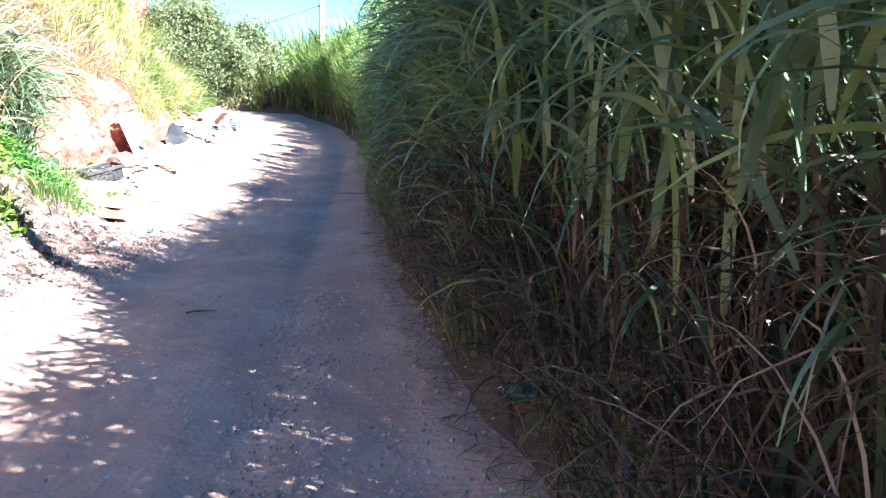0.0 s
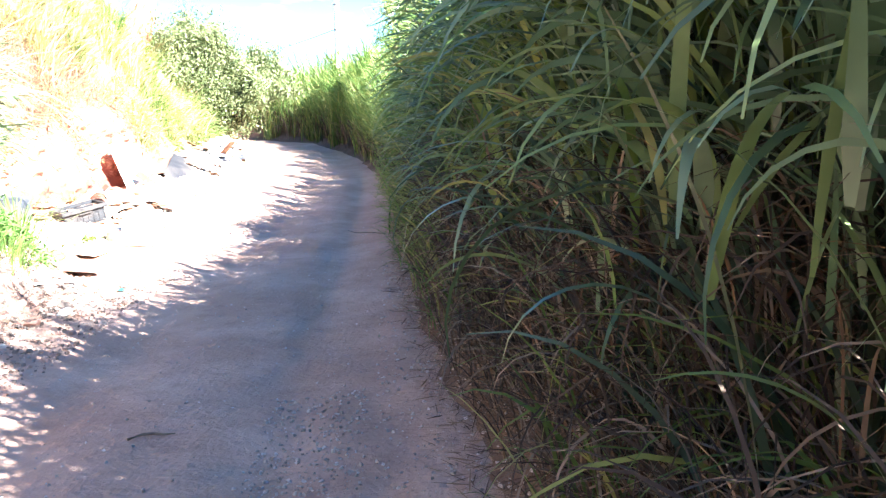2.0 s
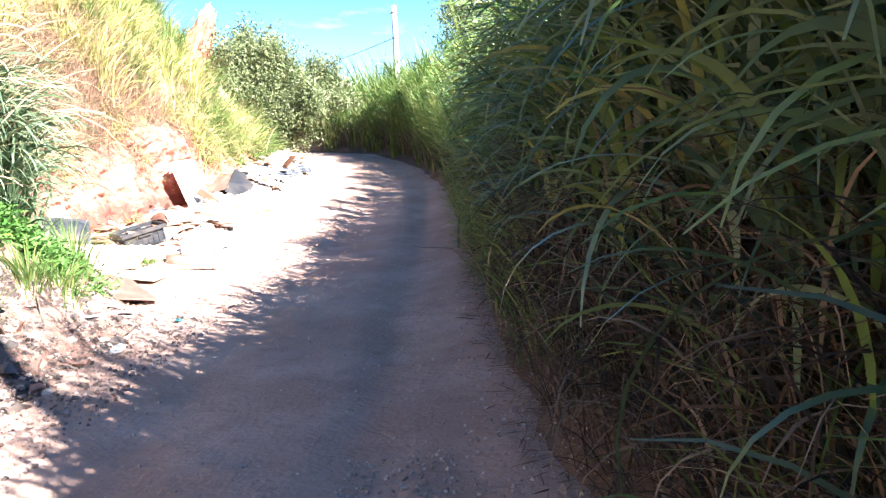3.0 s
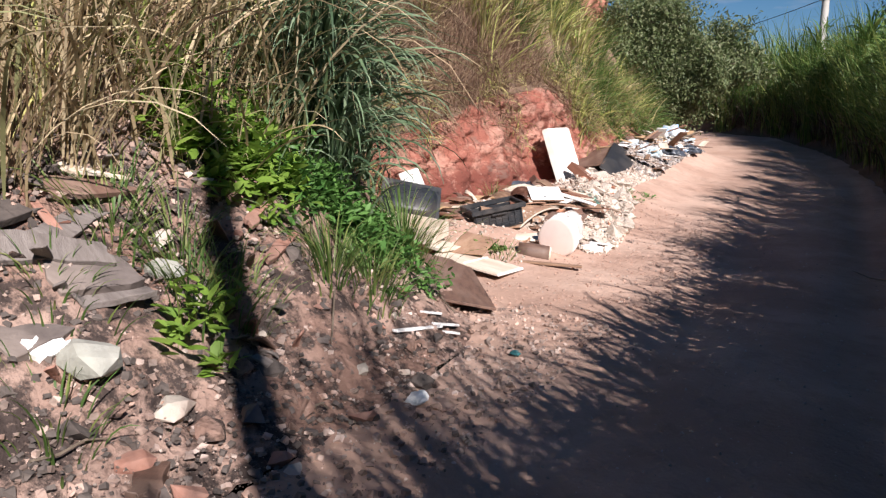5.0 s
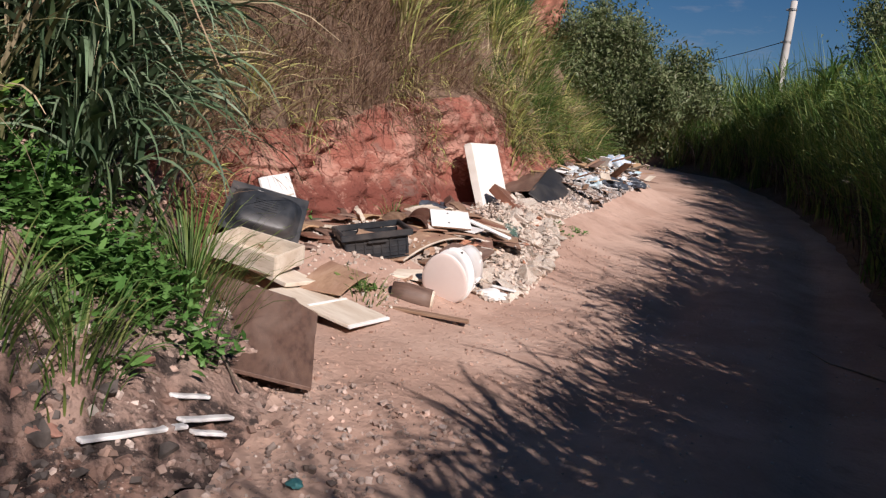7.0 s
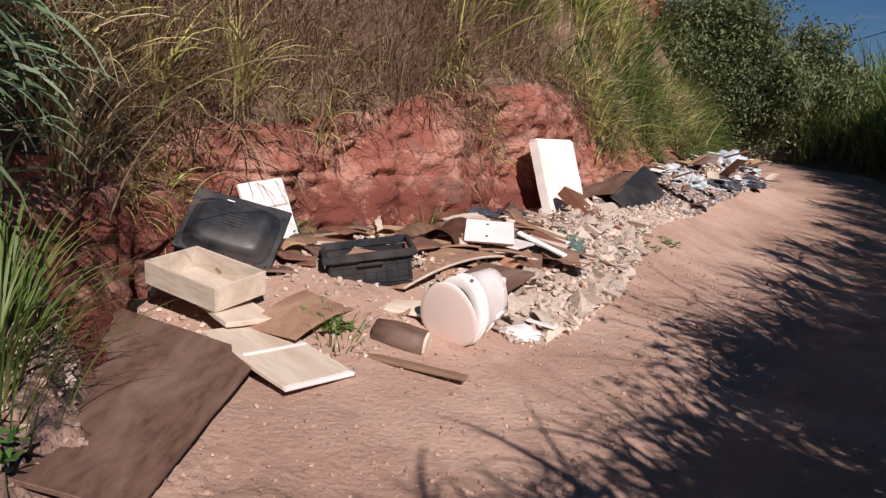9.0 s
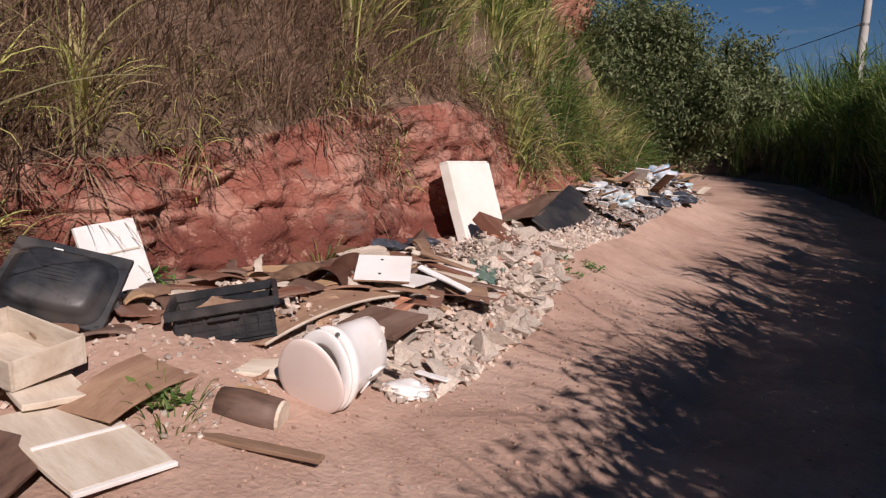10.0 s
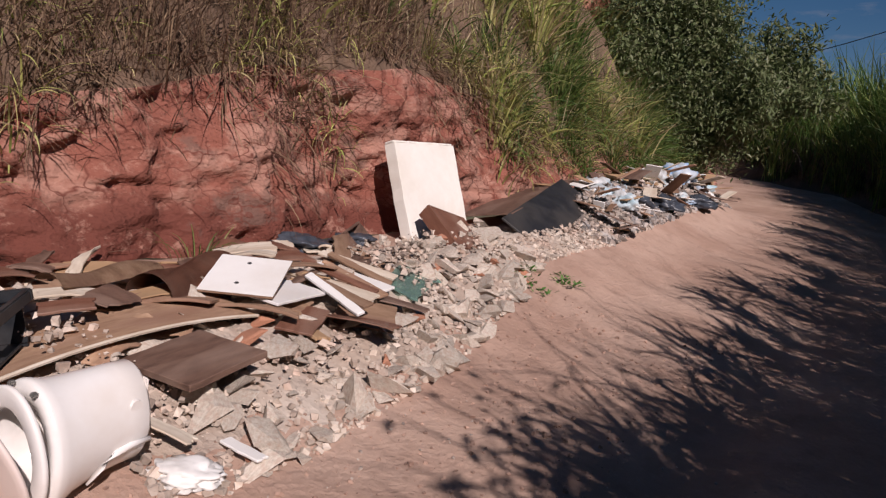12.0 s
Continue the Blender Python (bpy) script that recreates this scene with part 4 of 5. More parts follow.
m, l, w = lay((-3.08, 8.62, 0.38), (-3.66, 8.6, 0.43), (-3.13, 8.98, 0.44))
open_tray("drawer", m, l, w, 0.14, 0.016, M_PALE, M_PALE, "empty pale wooden drawer lying open on boards", "drawer")
m, l, w = lay((-3.08, 13.4, 0.48), (-3.46, 13.5, 0.74), (-3.22, 13.95, 0.5))
open_tray("drawer", m @ pose(0, 0, 0, 180, 0, 0), l, w, 0.12, 0.02, M_REDWOOD, M_REDWOOD, "reddish brown drawer lying bottom up on rubble", "drawer")
m, l, w = lay((-3.55, 12.95, 0.44), (-3.75, 13.35, 0.47), (-3.7, 12.9, 0.6))
open_tray("drawer", m, l, w, 0.1, 0.02, M_DARKWOOD, M_DARKWOOD, "dark brown broken drawer at the foot of the cut", "drawer")

board((-2.96, 8.6, 0.23), (-3.8, 8.84, 0.3), (-2.9, 8.88, 0.23), 0.03, M_PALE, "pale stained board under the open drawer", seed=1)
m, l, w = lay((-2.33, 8.4, 0.11), (-3.02, 8.5, 0.19), (-2.35, 8.82, 0.12))
panel = tagged(new("cupboard_door"), "pale cupboard door with a raised rail lying on earth", "cupboard door")
panel.matrix_basis = m
part("panel", plate(l, w, 0.022, chip=0.004, seed=2), M_PALE, panel)
part("rail", block(0.02, w * 0.92, 0.012, 0.003, (0.0, 0, 0.006)), M_WHITE, panel, "white painted rail")
part("edge_strip", block(0.024, w, 0.02, 0.003, (-l / 2 - 0.012, 0, -0.01)), M_WHITE, panel, "white painted edge strip")
board((-2.63, 8.78, 0.17), (-2.72, 9.46, 0.25), (-2.98, 8.86, 0.22), 0.012, M_PLY, "curling brown hardboard sheet lying on boards", bow=0.05, warp=0.02, seed=3)
board((-1.87, 7.34, 0.09), (-2.68, 8.6, 0.14), (-2.5, 7.0, 0.24), 0.02, M_DARKWOOD, "dusty dark brown board lying flat on earth", seed=4, warp=0.01)
board((-3.35, 9.9, 0.4), (-3.75, 9.85, 0.43), (-3.42, 10.75, 0.42), 0.02, M_PLY, "brown plywood sheet at the foot of the cut", seed=5, warp=0.02)
board((-2.24, 10.3, 0.345), (-2.27, 10.72, 0.4), (-2.64, 10.22, 0.34), 0.03, M_DARKWOOD, "dusty dark brown chipboard slab lying on rubble", seed=6)
m, l, w = lay((-2.66, 9.72, 0.3), (-2.74, 11.1, 0.44), (-3.1, 9.75, 0.3))
sheet_ply = tagged(new("plywood_sheet"), "long bowed plywood sheet with a pale edge", "plywood sheet")
sheet_ply.matrix_basis = m
part("face", plate(l, w, 0.014, 0.06, 0.04, 0.004, 7, 12), M_PLY, sheet_ply)
bm = bmesh.new()
side = -1 if (m.inverted() @ Vector((-2.66, 9.72, 0.3))).y < 0 else 1
tube(bm, [(l * k, side * (w / 2 + 0.004), 0.06 * (0.25 - k * k) * 4 + 0.04 * k * side * 2 - 0.007) for k in (i / 12 - 0.5 for i in range(13))], [0.009] * 13, 6)
part("edge_lipping", bm, M_PALE, sheet_ply, "pale splintered edge")
board((-2.6, 9.35, 0.24), (-3.0, 9.75, 0.3), (-2.8, 9.2, 0.22), 0.014, M_PLY, "broken brown board under the black crate", seed=8)
board((-2.35, 9.6, 0.26), (-2.9, 9.3, 0.25), (-2.25, 9.85, 0.28), 0.02, M_PALE, "stained pale board beside the toilet", seed=9, warp=0.02)
for k in range(9):
    a = Vector((-2.35 - 0.08 * k, 9.2 + 0.07 * (k % 4), 0.1 + 0.02 * (k % 3)))
    d = Vector((-0.35 - 0.05 * (k % 3), 0.18 - 0.08 * (k % 5), 0.03))
    board(a, a + d, a + Vector((d.y, -d.x, 0)).normalized() * (0.06 + 0.02 * (k % 3)) + Vector((0, 0, 0.01)), 0.012, (M_PLY, M_PALE, M_DARKWOOD)[k % 3],
          "narrow broken offcut of stained wood in the heap", name="offcut", category="wood offcut", group="wood offcuts", seed=20 + k)
for k in range(92):
    x, y = rng.uniform(-3.8, -2.42), rng.uniform(8.9, 12.6)
    if x > -2.6 and y > 10.0:
        x -= 0.6
    turn, l, w = rng.uniform(0, 3.14), rng.uniform(0.12, 0.5), rng.uniform(0.05, 0.22)
    z = lie(x, y) + rng.uniform(0.02, 0.1)
    u, v = Vector((math.cos(turn), math.sin(turn), rng.normal(0, 0.12))), Vector((-math.sin(turn), math.cos(turn), rng.normal(0, 0.12)))
    a = Vector((x, y, z))
    board(a, a + u * l, a + v * w, rng.uniform(0.006, 0.02), (M_PLY, M_PLY, M_PALE, M_DARKWOOD, M_CARD, M_REDWOOD)[k % 6], "broken offcut of stained board in the heap",
          bow=rng.uniform(0, 0.03), warp=rng.normal(0, 0.01), chip=0.012, name="offcut", category="wood offcut", group="wood offcuts", seed=300 + k)
board((-1.83, 9.15, 0.11), (-2.6, 8.95, 0.13), (-1.84, 9.22, 0.11), 0.02, M_PLY, "weathered brown lath lying on earth", name="lath", category="lath", seed=30)

# white laminate panels and strips on the heap
m, l, w = lay((-2.68, 11.14, 0.5), (-2.87, 11.46, 0.62), (-3.03, 10.97, 0.5))
panel = tagged(new("laminate_panel"), "white laminate panel with brown edges lying on the heap", "laminate panel")
panel.matrix_basis = m
part("face", plate(l, w, 0.006, chip=0.001), M_WHITE, panel)
part("core", plate(l - 0.004, w - 0.004, 0.014), M_PLY, panel, "brown chipboard core", m=pose(0, 0, -0.0065))
for k in (-0.1, 0.12):
    bm = bmesh.new()
    tube(bm, [(k, 0.02, -0.001), (k, 0.02, 0.002)], [0.012, 0.012], 10)
    part("hinge_hole", bm, M_BLACK, panel, "dark drilled hole")
board((-2.65, 11.15, 0.47), (-2.73, 11.62, 0.46), (-2.98, 11.2, 0.49), 0.016, M_WHITE, "smaller white laminate panel lying askew", name="laminate_panel", category="laminate panel", seed=31)
for k in range(10):
    a = Vector((-2.42 - 0.05 * k, 11.5 + 0.11 * k, 0.42 + 0.015 * (k % 4)))
    d = Vector((-0.5 - 0.06 * (k % 3), 0.12 - 0.07 * (k % 4), 0.1 - 0.03 * (k % 3)))
    board(a, a + d, a + Vector((d.y, -d.x, 0)).normalized() * (0.05 + 0.025 * (k % 3)) + Vector((0, 0, 0.015)), 0.018, (M_WHITE, M_PLY, M_PALE, M_REDWOOD, M_PLY)[k % 5],
          "narrow strip of laminated chipboard on the heap", name="chipboard_strip", category="chipboard strip", group="chipboard strips", seed=40 + k)
for k in range(7):
    a = Vector((-2.75 - 0.06 * k, 13.5 + 0.22 * (k % 4), 0.36 + 0.02 * k))
    d = Vector((-0.25, 0.5 - 0.1 * (k % 3), 0.05))
    board(a, a + d, a + Vector((0.07, 0.03, 0)), 0.015, (M_WHITE, M_PALE, M_REDWOOD)[k % 3], "narrow splintered strip below the dark panels",
          name="chipboard_strip", category="chipboard strip", group="chipboard strips", seed=60 + k)
board((-2.62, 11.55, 0.33), (-2.35, 11.75, 0.3), (-2.72, 11.75, 0.42), 0.014, M_PLY, "broken brown board tilted on rubble", seed=70)
board((-2.45, 11.2, 0.35), (-2.6, 11.5, 0.4), (-2.62, 11.1, 0.36), 0.015, M_REDWOOD, "reddish broken board under white panels", seed=71)

# curled hardboard sheets
def curl(a, b, radius, turn, mat, label, seed):
    """A sheet of hardboard curled up along the line from a to b."""
    a, b = Vector(a), Vector(b)
    u = (b - a).normalized()
    side = Vector((u.y, -u.x, 0)).normalized()
    bm, rows = bmesh.new(), []
    for i in range(9):
        p, rr = a.lerp(b, i / 8), radius * (1 + 0.12 * math.sin(i + seed))
        rows.append([bm.verts.new(p + rr * (math.cos(t) * side + math.sin(t) * Vector((0, 0, 1)))) for t in (math.pi * (0.5 - turn / 2 + turn * j / 14) for j in range(15))])
    for r0, r1 in zip(rows, rows[1:]):
        for j in range(14):
            bm.faces.new((r0[j], r0[j + 1], r1[j + 1], r1[j]))
    bmesh.ops.solidify(bm, geom=bm.faces[:], thickness=0.008)
    return tagged(part("curled_sheet", bm, mat, smooth=True), label, "hardboard sheet")


curl((-3.12, 10.75, 0.42), (-3.3, 11.35, 0.47), 0.13, 0.9, M_REDWOOD, "reddish brown hardboard sheet curled up on the heap", 1)
curl((-3.3, 10.35, 0.42), (-3.35, 10.95, 0.44), 0.13, 0.55, M_PLY, "dark brown hardboard sheet curled up on the heap", 2)

# dark panels propped like a roof
board((-3.28, 14.8, 0.76), (-3.6, 17.0, 1.08), (-3.84, 14.9, 0.68), 0.02, M_DARKWOOD, "long dark brown panel propped against the cut", name="wooden_panel", category="panel", seed=72)
board((-2.88, 14.7, 0.48), (-3.18, 16.6, 0.84), (-3.3, 14.8, 0.76), 0.02, surface("black_panel", [(0.012, 0.012, 0.014), (0.03, 0.03, 0.033)], rough=0.5, stain=(0.08, 0.07, 0.06)), "black panel propped on the rubble", name="wooden_panel", category="panel", seed=73)
board((-2.65, 15.1, 0.22), (-2.7, 15.9, 0.26), (-3.0, 15.2, 0.3), 0.03, M_CONCRETE, "grey broken slab at the edge of the heap", name="concrete_slab", category="concrete slab", chip=0.04, seed=74)

# pane of greenish glass
ob = board((-2.58, 12.3, 0.36), (-2.72, 12.75, 0.42), (-2.85, 12.2, 0.44), 0.008, M_GLASS, "greenish pane of broken glass on the heap", name="glass_pane", category="glass pane", chip=0.03, seed=75)

# black fruit crate
m, l, w = lay((-3.05, 9.38, 0.48), (-2.63, 9.78, 0.59), (-3.33, 9.66, 0.5))
crate = tagged(new("plastic_crate"), "black ribbed plastic crate lying tilted on boards", "crate")
crate.matrix_basis = m
L, W, H = 0.58, 0.38, 0.21
for sx, size, where in ((-1, (L, 0.03, 0.05), (0, -W / 2, -0.025)), (1, (L, 0.03, 0.05), (0, W / 2, -0.025))):
    part("rim", block(*size, 0.006, where), M_BLACK, crate)
for sx in (-1, 1):
    part("rim", block(0.03, W - 0.034, 0.05, 0.006, (sx * (L / 2 - 0.015), 0, -0.025)), M_BLACK, crate)
for sy in (-1, 1):
    part("grip_bar", block(0.16, 0.02, 0.02, 0.005, (0, sy * W / 2, -0.075)), M_BLACK, crate)
part("base", block(L - 0.1, W - 0.1, 0.012, 0.003, (0, 0, -H)), M_BLACK, crate)
for sy in (-1, 1):
    part("side_wall", block(L - 0.07, 0.008, H - 0.05, 0.002, (0, sy * (W / 2 - 0.03), -H / 2 - 0.025)), M_BLACK, crate)
    for k in range(8):
        part("rib", block(0.01, 0.016, H - 0.06, 0.002, ((k - 3.5) * (L - 0.1) / 7, sy * (W / 2 - 0.024), -H / 2 - 0.028)), M_BLACK, crate)
    for k in range(4):
        part("slat", block(L - 0.075, 0.012, 0.012, 0.002, (0, sy * (W / 2 - 0.026), -0.085 - k * 0.045)), M_BLACK, crate)
part("end_wall", block(0.008, W - 0.07, H - 0.05, 0.002, (-(L / 2 - 0.035), 0, -H / 2 - 0.025)), M_BLACK, crate)


# toilet, tipped over with its seat towards the track
def oval(rx, ry, n, squeeze=0.0):
    return [(rx * math.cos(t) * (1 - squeeze * math.sin(t)), ry * math.sin(t)) for t in (2 * math.pi * k / n for k in range(n))]


def loft(bm, loops):
    rings = [[bm.verts.new(p) for p in ring] for ring in loops]
    for r0, r1 in zip(rings, rings[1:]):
        for j in range(len(r0)):
            bm.faces.new((r0[j], r0[(j + 1) % len(r0)], r1[(j + 1) % len(r1)], r1[j]))
    return rings


def disc(rx, ry, thick, hole=0.0, dish=0.0):
    """A seat or lid: an egg-shaped plate, with a hole when given."""
    bm, n = bmesh.new(), 40
    outer = oval(rx, ry, n, 0.12)
    prof = [(1.0, -thick / 2 + 0.004), (1.01, 0), (1.0, thick / 2 - 0.004), (0.97, thick / 2)]
    inner = hole or 0.0005
    up = prof + [(0.85, thick / 2 + dish * 0.5), (inner + 0.05, thick / 2 + dish), (inner, thick / 2 + dish - (0.005 if hole else 0))]
    down = [(inner, -thick / 2 + dish * 0.5), (inner + 0.04, -thick / 2), (0.97, -thick / 2)]
    rings = loft(bm, [[(x * s, y * s, z) for x, y in outer] for s, z in up + down])
    for j in range(n):
        bm.faces.new((rings[-1][j], rings[-1][(j + 1) % n], rings[0][(j + 1) % n], rings[0][j]))
    if not hole:
        bmesh.ops.remove_doubles(bm, verts=rings[len(up) - 1] + rings[len(up)], dist=0.004)
    return bm


nrm = Vector((0.05, -0.99, 0.0)).normalized()
up = (Vector((0.05, 0.1, 1)) - nrm * nrm.dot(Vector((0.05, 0.1, 1)))).normalized()
m = Matrix((up.cross(nrm), up, nrm)).transposed().to_4x4()
m.translation = Vector((-2.21, 9.66, 0.3))
toilet = tagged(new("toilet"), "white ceramic toilet tipped over on rubbish with its lid hanging", "toilet")
toilet.matrix_basis = m @ Matrix.Scale(0.95, 4)
bm = bmesh.new()
N = 40
stages = [(0.0, 0.185, 0.225, 0.0), (-0.02, 0.19, 0.23, 0.0), (-0.05, 0.183, 0.222, 0.0), (-0.1, 0.168, 0.205, 0.01), (-0.17, 0.156, 0.196, 0.02), (-0.24, 0.147, 0.189, 0.028), (-0.3, 0.143, 0.187, 0.032), (-0.37, 0.14, 0.186, 0.035), (-0.385, 0.13, 0.176, 0.035)]
loops = [[(x, y + dy, z) for x, y in oval(rx, ry, N, 0.1)] for z, rx, ry, dy in stages]
inside = [(0.0, 0.16, 0.195, 0.0), (0.0, 0.135, 0.165, 0.0), (-0.05, 0.125, 0.15, 0.0), (-0.13, 0.085, 0.1, 0.02), (-0.19, 0.04, 0.05, 0.03)]
loops = [[(x, y + dy, z) for x, y in oval(rx, ry, N, 0.1)] for z, rx, ry, dy in inside[::-1]] + loops
rings = loft(bm, loops)
bm.faces.new(rings[0][::-1])
bm.faces.new(rings[-1])
part("bowl", bm, M_CERAMIC, toilet, smooth=True)
part("foot_panel", block(0.16, 0.24, 0.012, 0.005, (0.02, 0.06, -0.384)), M_CERAMIC, toilet)
for sx in (-1, 1):
    bm = bmesh.new()
    tube(bm, [(sx * 0.11, 0.1, -0.32), (sx * 0.131, 0.1, -0.32)], [0.028, 0.024], 16)
    part("bolt_recess", bm, M_CERAMIC, toilet)
    bm = bmesh.new()
    tube(bm, [(sx * 0.139, -0.03, -0.38), (sx * 0.143, -0.03, -0.3), (sx * 0.147, -0.04, -0.24), (sx * 0.146, -0.075, -0.19), (sx * 0.13, -0.13, -0.15)], [0.009, 0.011, 0.012, 0.011, 0.005], 10)
    part("trap_ridge", bm, M_CERAMIC, toilet, smooth=True)
    part("hinge", block(0.02, 0.016, 0.024, 0.005, (sx * 0.06, 0.205, 0.012)), M_STEEL, toilet, "grey metal hinge")
part("seat", disc(0.185, 0.22, 0.022, 0.66), M_CERAMIC, toilet, "white plastic seat ring", m=pose(0, 0.0, 0.035, 4, 0, 0), smooth=True)
part("lid", disc(0.188, 0.225, 0.018, 0.0, 0.006), M_LID, toilet, "pinkish dusty plastic lid", m=pose(-0.005, -0.012, 0.12, 20, 5, 0), smooth=True)

# odd pieces on the near side of the heap
bm = bmesh.new()
tube(bm, [(-0.16, 0, 0), (-0.05, 0, 0.005), (0.06, 0, 0.0), (0.13, 0, 0)], [0.085, 0.09, 0.086, 0.08], 14)
log = tagged(new("wood_log"), "short brown log with a pale sawn end", "log")
log.matrix_basis = pose(-2.33, 9.3, 0.16, 0, 4, 20)
part("bark", bm, M_DARKWOOD, log, smooth=True)
bm = bmesh.new()
tube(bm, [(0.13, 0, 0), (0.145, 0, 0)], [0.076, 0.07], 14)
part("sawn_end", bm, M_PALE, log, "pale sawn end")
ob = tagged(part("plastic_sheet", crumpled(0.14, 0.11, 0.045, 3, 0.9, 4), M_WHITE, m=pose(-2.06, 10.15, lie(-2.06, 10.15) + 0.012, 0, 0, 20), smooth=True), "crumpled dirty white plastic film on rubble", "plastic film")
board((-1.92, 10.36, 0.14), (-2.13, 10.36, 0.15), (-1.92, 10.42, 0.14), 0.012, M_WHITE, "small white plastic strip on rubble", name="plastic_strip", category="plastic strip", seed=80)
for a, b, wd in (((-2.06, 6.85, 0.14), (-2.1, 6.68, 0.17), 0.04), ((-1.95, 6.86, 0.12), (-1.96, 6.58, 0.12), 0.045), ((-1.88, 6.75, 0.1), (-1.93, 6.62, 0.11), 0.05), ((-1.9, 6.55, 0.1), (-1.97, 6.14, 0.1), 0.04)):
    z = lie(a[0], a[1]) - a[2] + 0.03
    board((a[0], a[1], a[2] + z), (b[0], b[1], b[2] + lie(b[0], b[1]) - b[2] + 0.03), (a[0] + wd, a[1], a[2] + z), 0.015, M_WHITE, "white painted slat lying on earth", name="slat", category="slat", group="white slats", seed=81)
tagged(part("paper_scrap", crumpled(0.06, 0.045, 0.025, 15, 0.7, 3), M_WHITE, m=pose(-1.5, 5.6, lie(-1.5, 5.6) + 0.03, 12, -14, 40)), "crumpled white scrap of plastic on earth", "plastic scrap")
tagged(part("plastic_bag", crumpled(0.035, 0.03, 0.015, 8, 0.8), surface("teal_film", [(0.03, 0.12, 0.13), (0.06, 0.2, 0.2)], rough=0.4), m=pose(-1.42, 6.6, lie(-1.42, 6.6) + 0.015), smooth=True), "small crumpled teal plastic bag on earth", "plastic bag")
tagged(part("plastic_bottle", crumpled(0.13, 0.05, 0.05, 12, 0.3), surface("green_film", [(0.01, 0.06, 0.05), (0.02, 0.1, 0.08)], rough=0.2), m=pose(1.72, 1.15, lie(1.72, 1.15) + 0.02, 0, 0, -30), smooth=True), "crushed dark green plastic bottle in dead grass", "plastic bottle")

# bags, boxes and film on the far heap
for k, (x, y, z, sx, sy, sz, mat, label) in enumerate((
        (-2.98, 17.0, 0.52, 0.24, 0.2, 0.16, M_BAG, "knotted white plastic rubbish bag on the far heap"),
        (-3.25, 16.9, 0.62, 0.26, 0.2, 0.12, M_BAG, "slack white plastic sack on the far heap"),
        (-3.5, 17.4, 0.75, 0.34, 0.26, 0.2, M_BAG, "bluish white plastic bag torn open on the far heap"),
        (-3.3, 19.0, 0.86, 0.26, 0.3, 0.24, M_BAG, "pale blue plastic bag beside a cardboard box"),
        (-3.25, 20.0, 0.8, 0.3, 0.36, 0.26, M_BLUEBAG, "white and blue printed plastic sack on the far heap"),
        (-2.85, 18.2, 0.45, 0.3, 0.26, 0.14, M_DARKBAG, "dark torn plastic bag at the edge of the heap"),
        (-2.75, 19.6, 0.52, 0.34, 0.3, 0.14, M_DARKBAG, "dark torn plastic bag half under debris"),
        (-3.2, 21.3, 0.85, 0.3, 0.3, 0.2, M_BAG, "dusty white plastic bag at the end of the heap"),
        (-3.85, 12.5, 0.45, 0.3, 0.36, 0.09, M_DARKBAG, "flattened black plastic bag at the foot of the cut"),
        (-3.78, 13.1, 0.45, 0.2, 0.26, 0.07, M_DARKBAG, "small black plastic bag at the foot of the cut"))):
    tagged(part("plastic_bag", crumpled(sx * 0.8, sy * 0.8, sz * 0.85, k + 1, 0.95, 4), mat, m=pose(x, y, lie(x, y) + sz * 0.42, 0, 0, 40 * k), smooth=True), label, "plastic bag")


def carton(name, m, sx, sy, sz, mat, label):
    root = tagged(new(name), label, "cardboard box")
    root.matrix_basis = m
    part("body", block(sx, sy, sz, 0.006), mat, root)
    part("flap", block(sx, sy * 0.45, 0.005, 0.002), mat, root, m=pose(0, sy * 0.7, sz / 2 + 0.02, 12, 0, 0))
    part("flap", block(sx, sy * 0.45, 0.005, 0.002), mat, root, m=pose(0, -sy * 0.68, sz / 2 - 0.02, 28, 0, 0))
    part("tape", block(sx * 0.9, 0.05, 0.002, 0.0005, (0, 0, sz / 2 + 0.002)), M_PALE, root)


carton("cardboard_box", pose(-3.4, 18.35, 0.92, 18, -12, 20), 0.34, 0.42, 0.24, M_CARD, "brown cardboard box lying tilted on the far heap")
carton("cardboard_box", pose(-3.15, 18.25, 0.68, -8, 20, 10), 0.22, 0.3, 0.26, M_DARKWOOD, "dark brown box half buried in the far heap")
for k in range(26):
    x, y = rng.uniform(-3.6, -2.8), rng.uniform(16.2, 21.6)
    mat, label = ((M_BAG, "crumpled dusty white film in the far heap"), (M_BLUEBAG, "torn blue and white film in the far heap"), (M_DARKBAG, "torn dark film in the far heap"))[(k * 5) % 3]
    tagged(part("plastic_film", crumpled(rng.uniform(0.06, 0.17), rng.uniform(0.06, 0.15), rng.uniform(0.04, 0.08), 40 + k, 1.1, 3), mat, m=pose(x, y, lie(x, y) + 0.05, *rng.uniform(-25, 25, 2), rng.uniform(0, 360)), smooth=k % 2 == 0), label, "plastic film", "film in the far heap")
for k in range(120):
    x, y = -3.6 + 0.8 * rng.uniform(0, 1), 16.2 + 5.2 * rng.uniform(0, 1)
    a = Vector((x, y, lie(x, y) + rng.uniform(0.02, 0.22) * step(-x, 2.6, 3.4) + 0.03))
    d = Vector((rng.normal(0, 0.2), rng.normal(0, 0.22), rng.normal(0, 0.1)))
    board(a, a + d, a + Vector((d.y, -d.x, 0.02)).normalized() * rng.uniform(0.08, 0.22), 0.012, (M_WHITE, M_PLY, M_CARD, M_DARKWOOD, M_PALE)[k % 5],
          "broken piece of board or card in the far heap", name="debris_board", category="debris", group="debris boards", seed=90 + k)

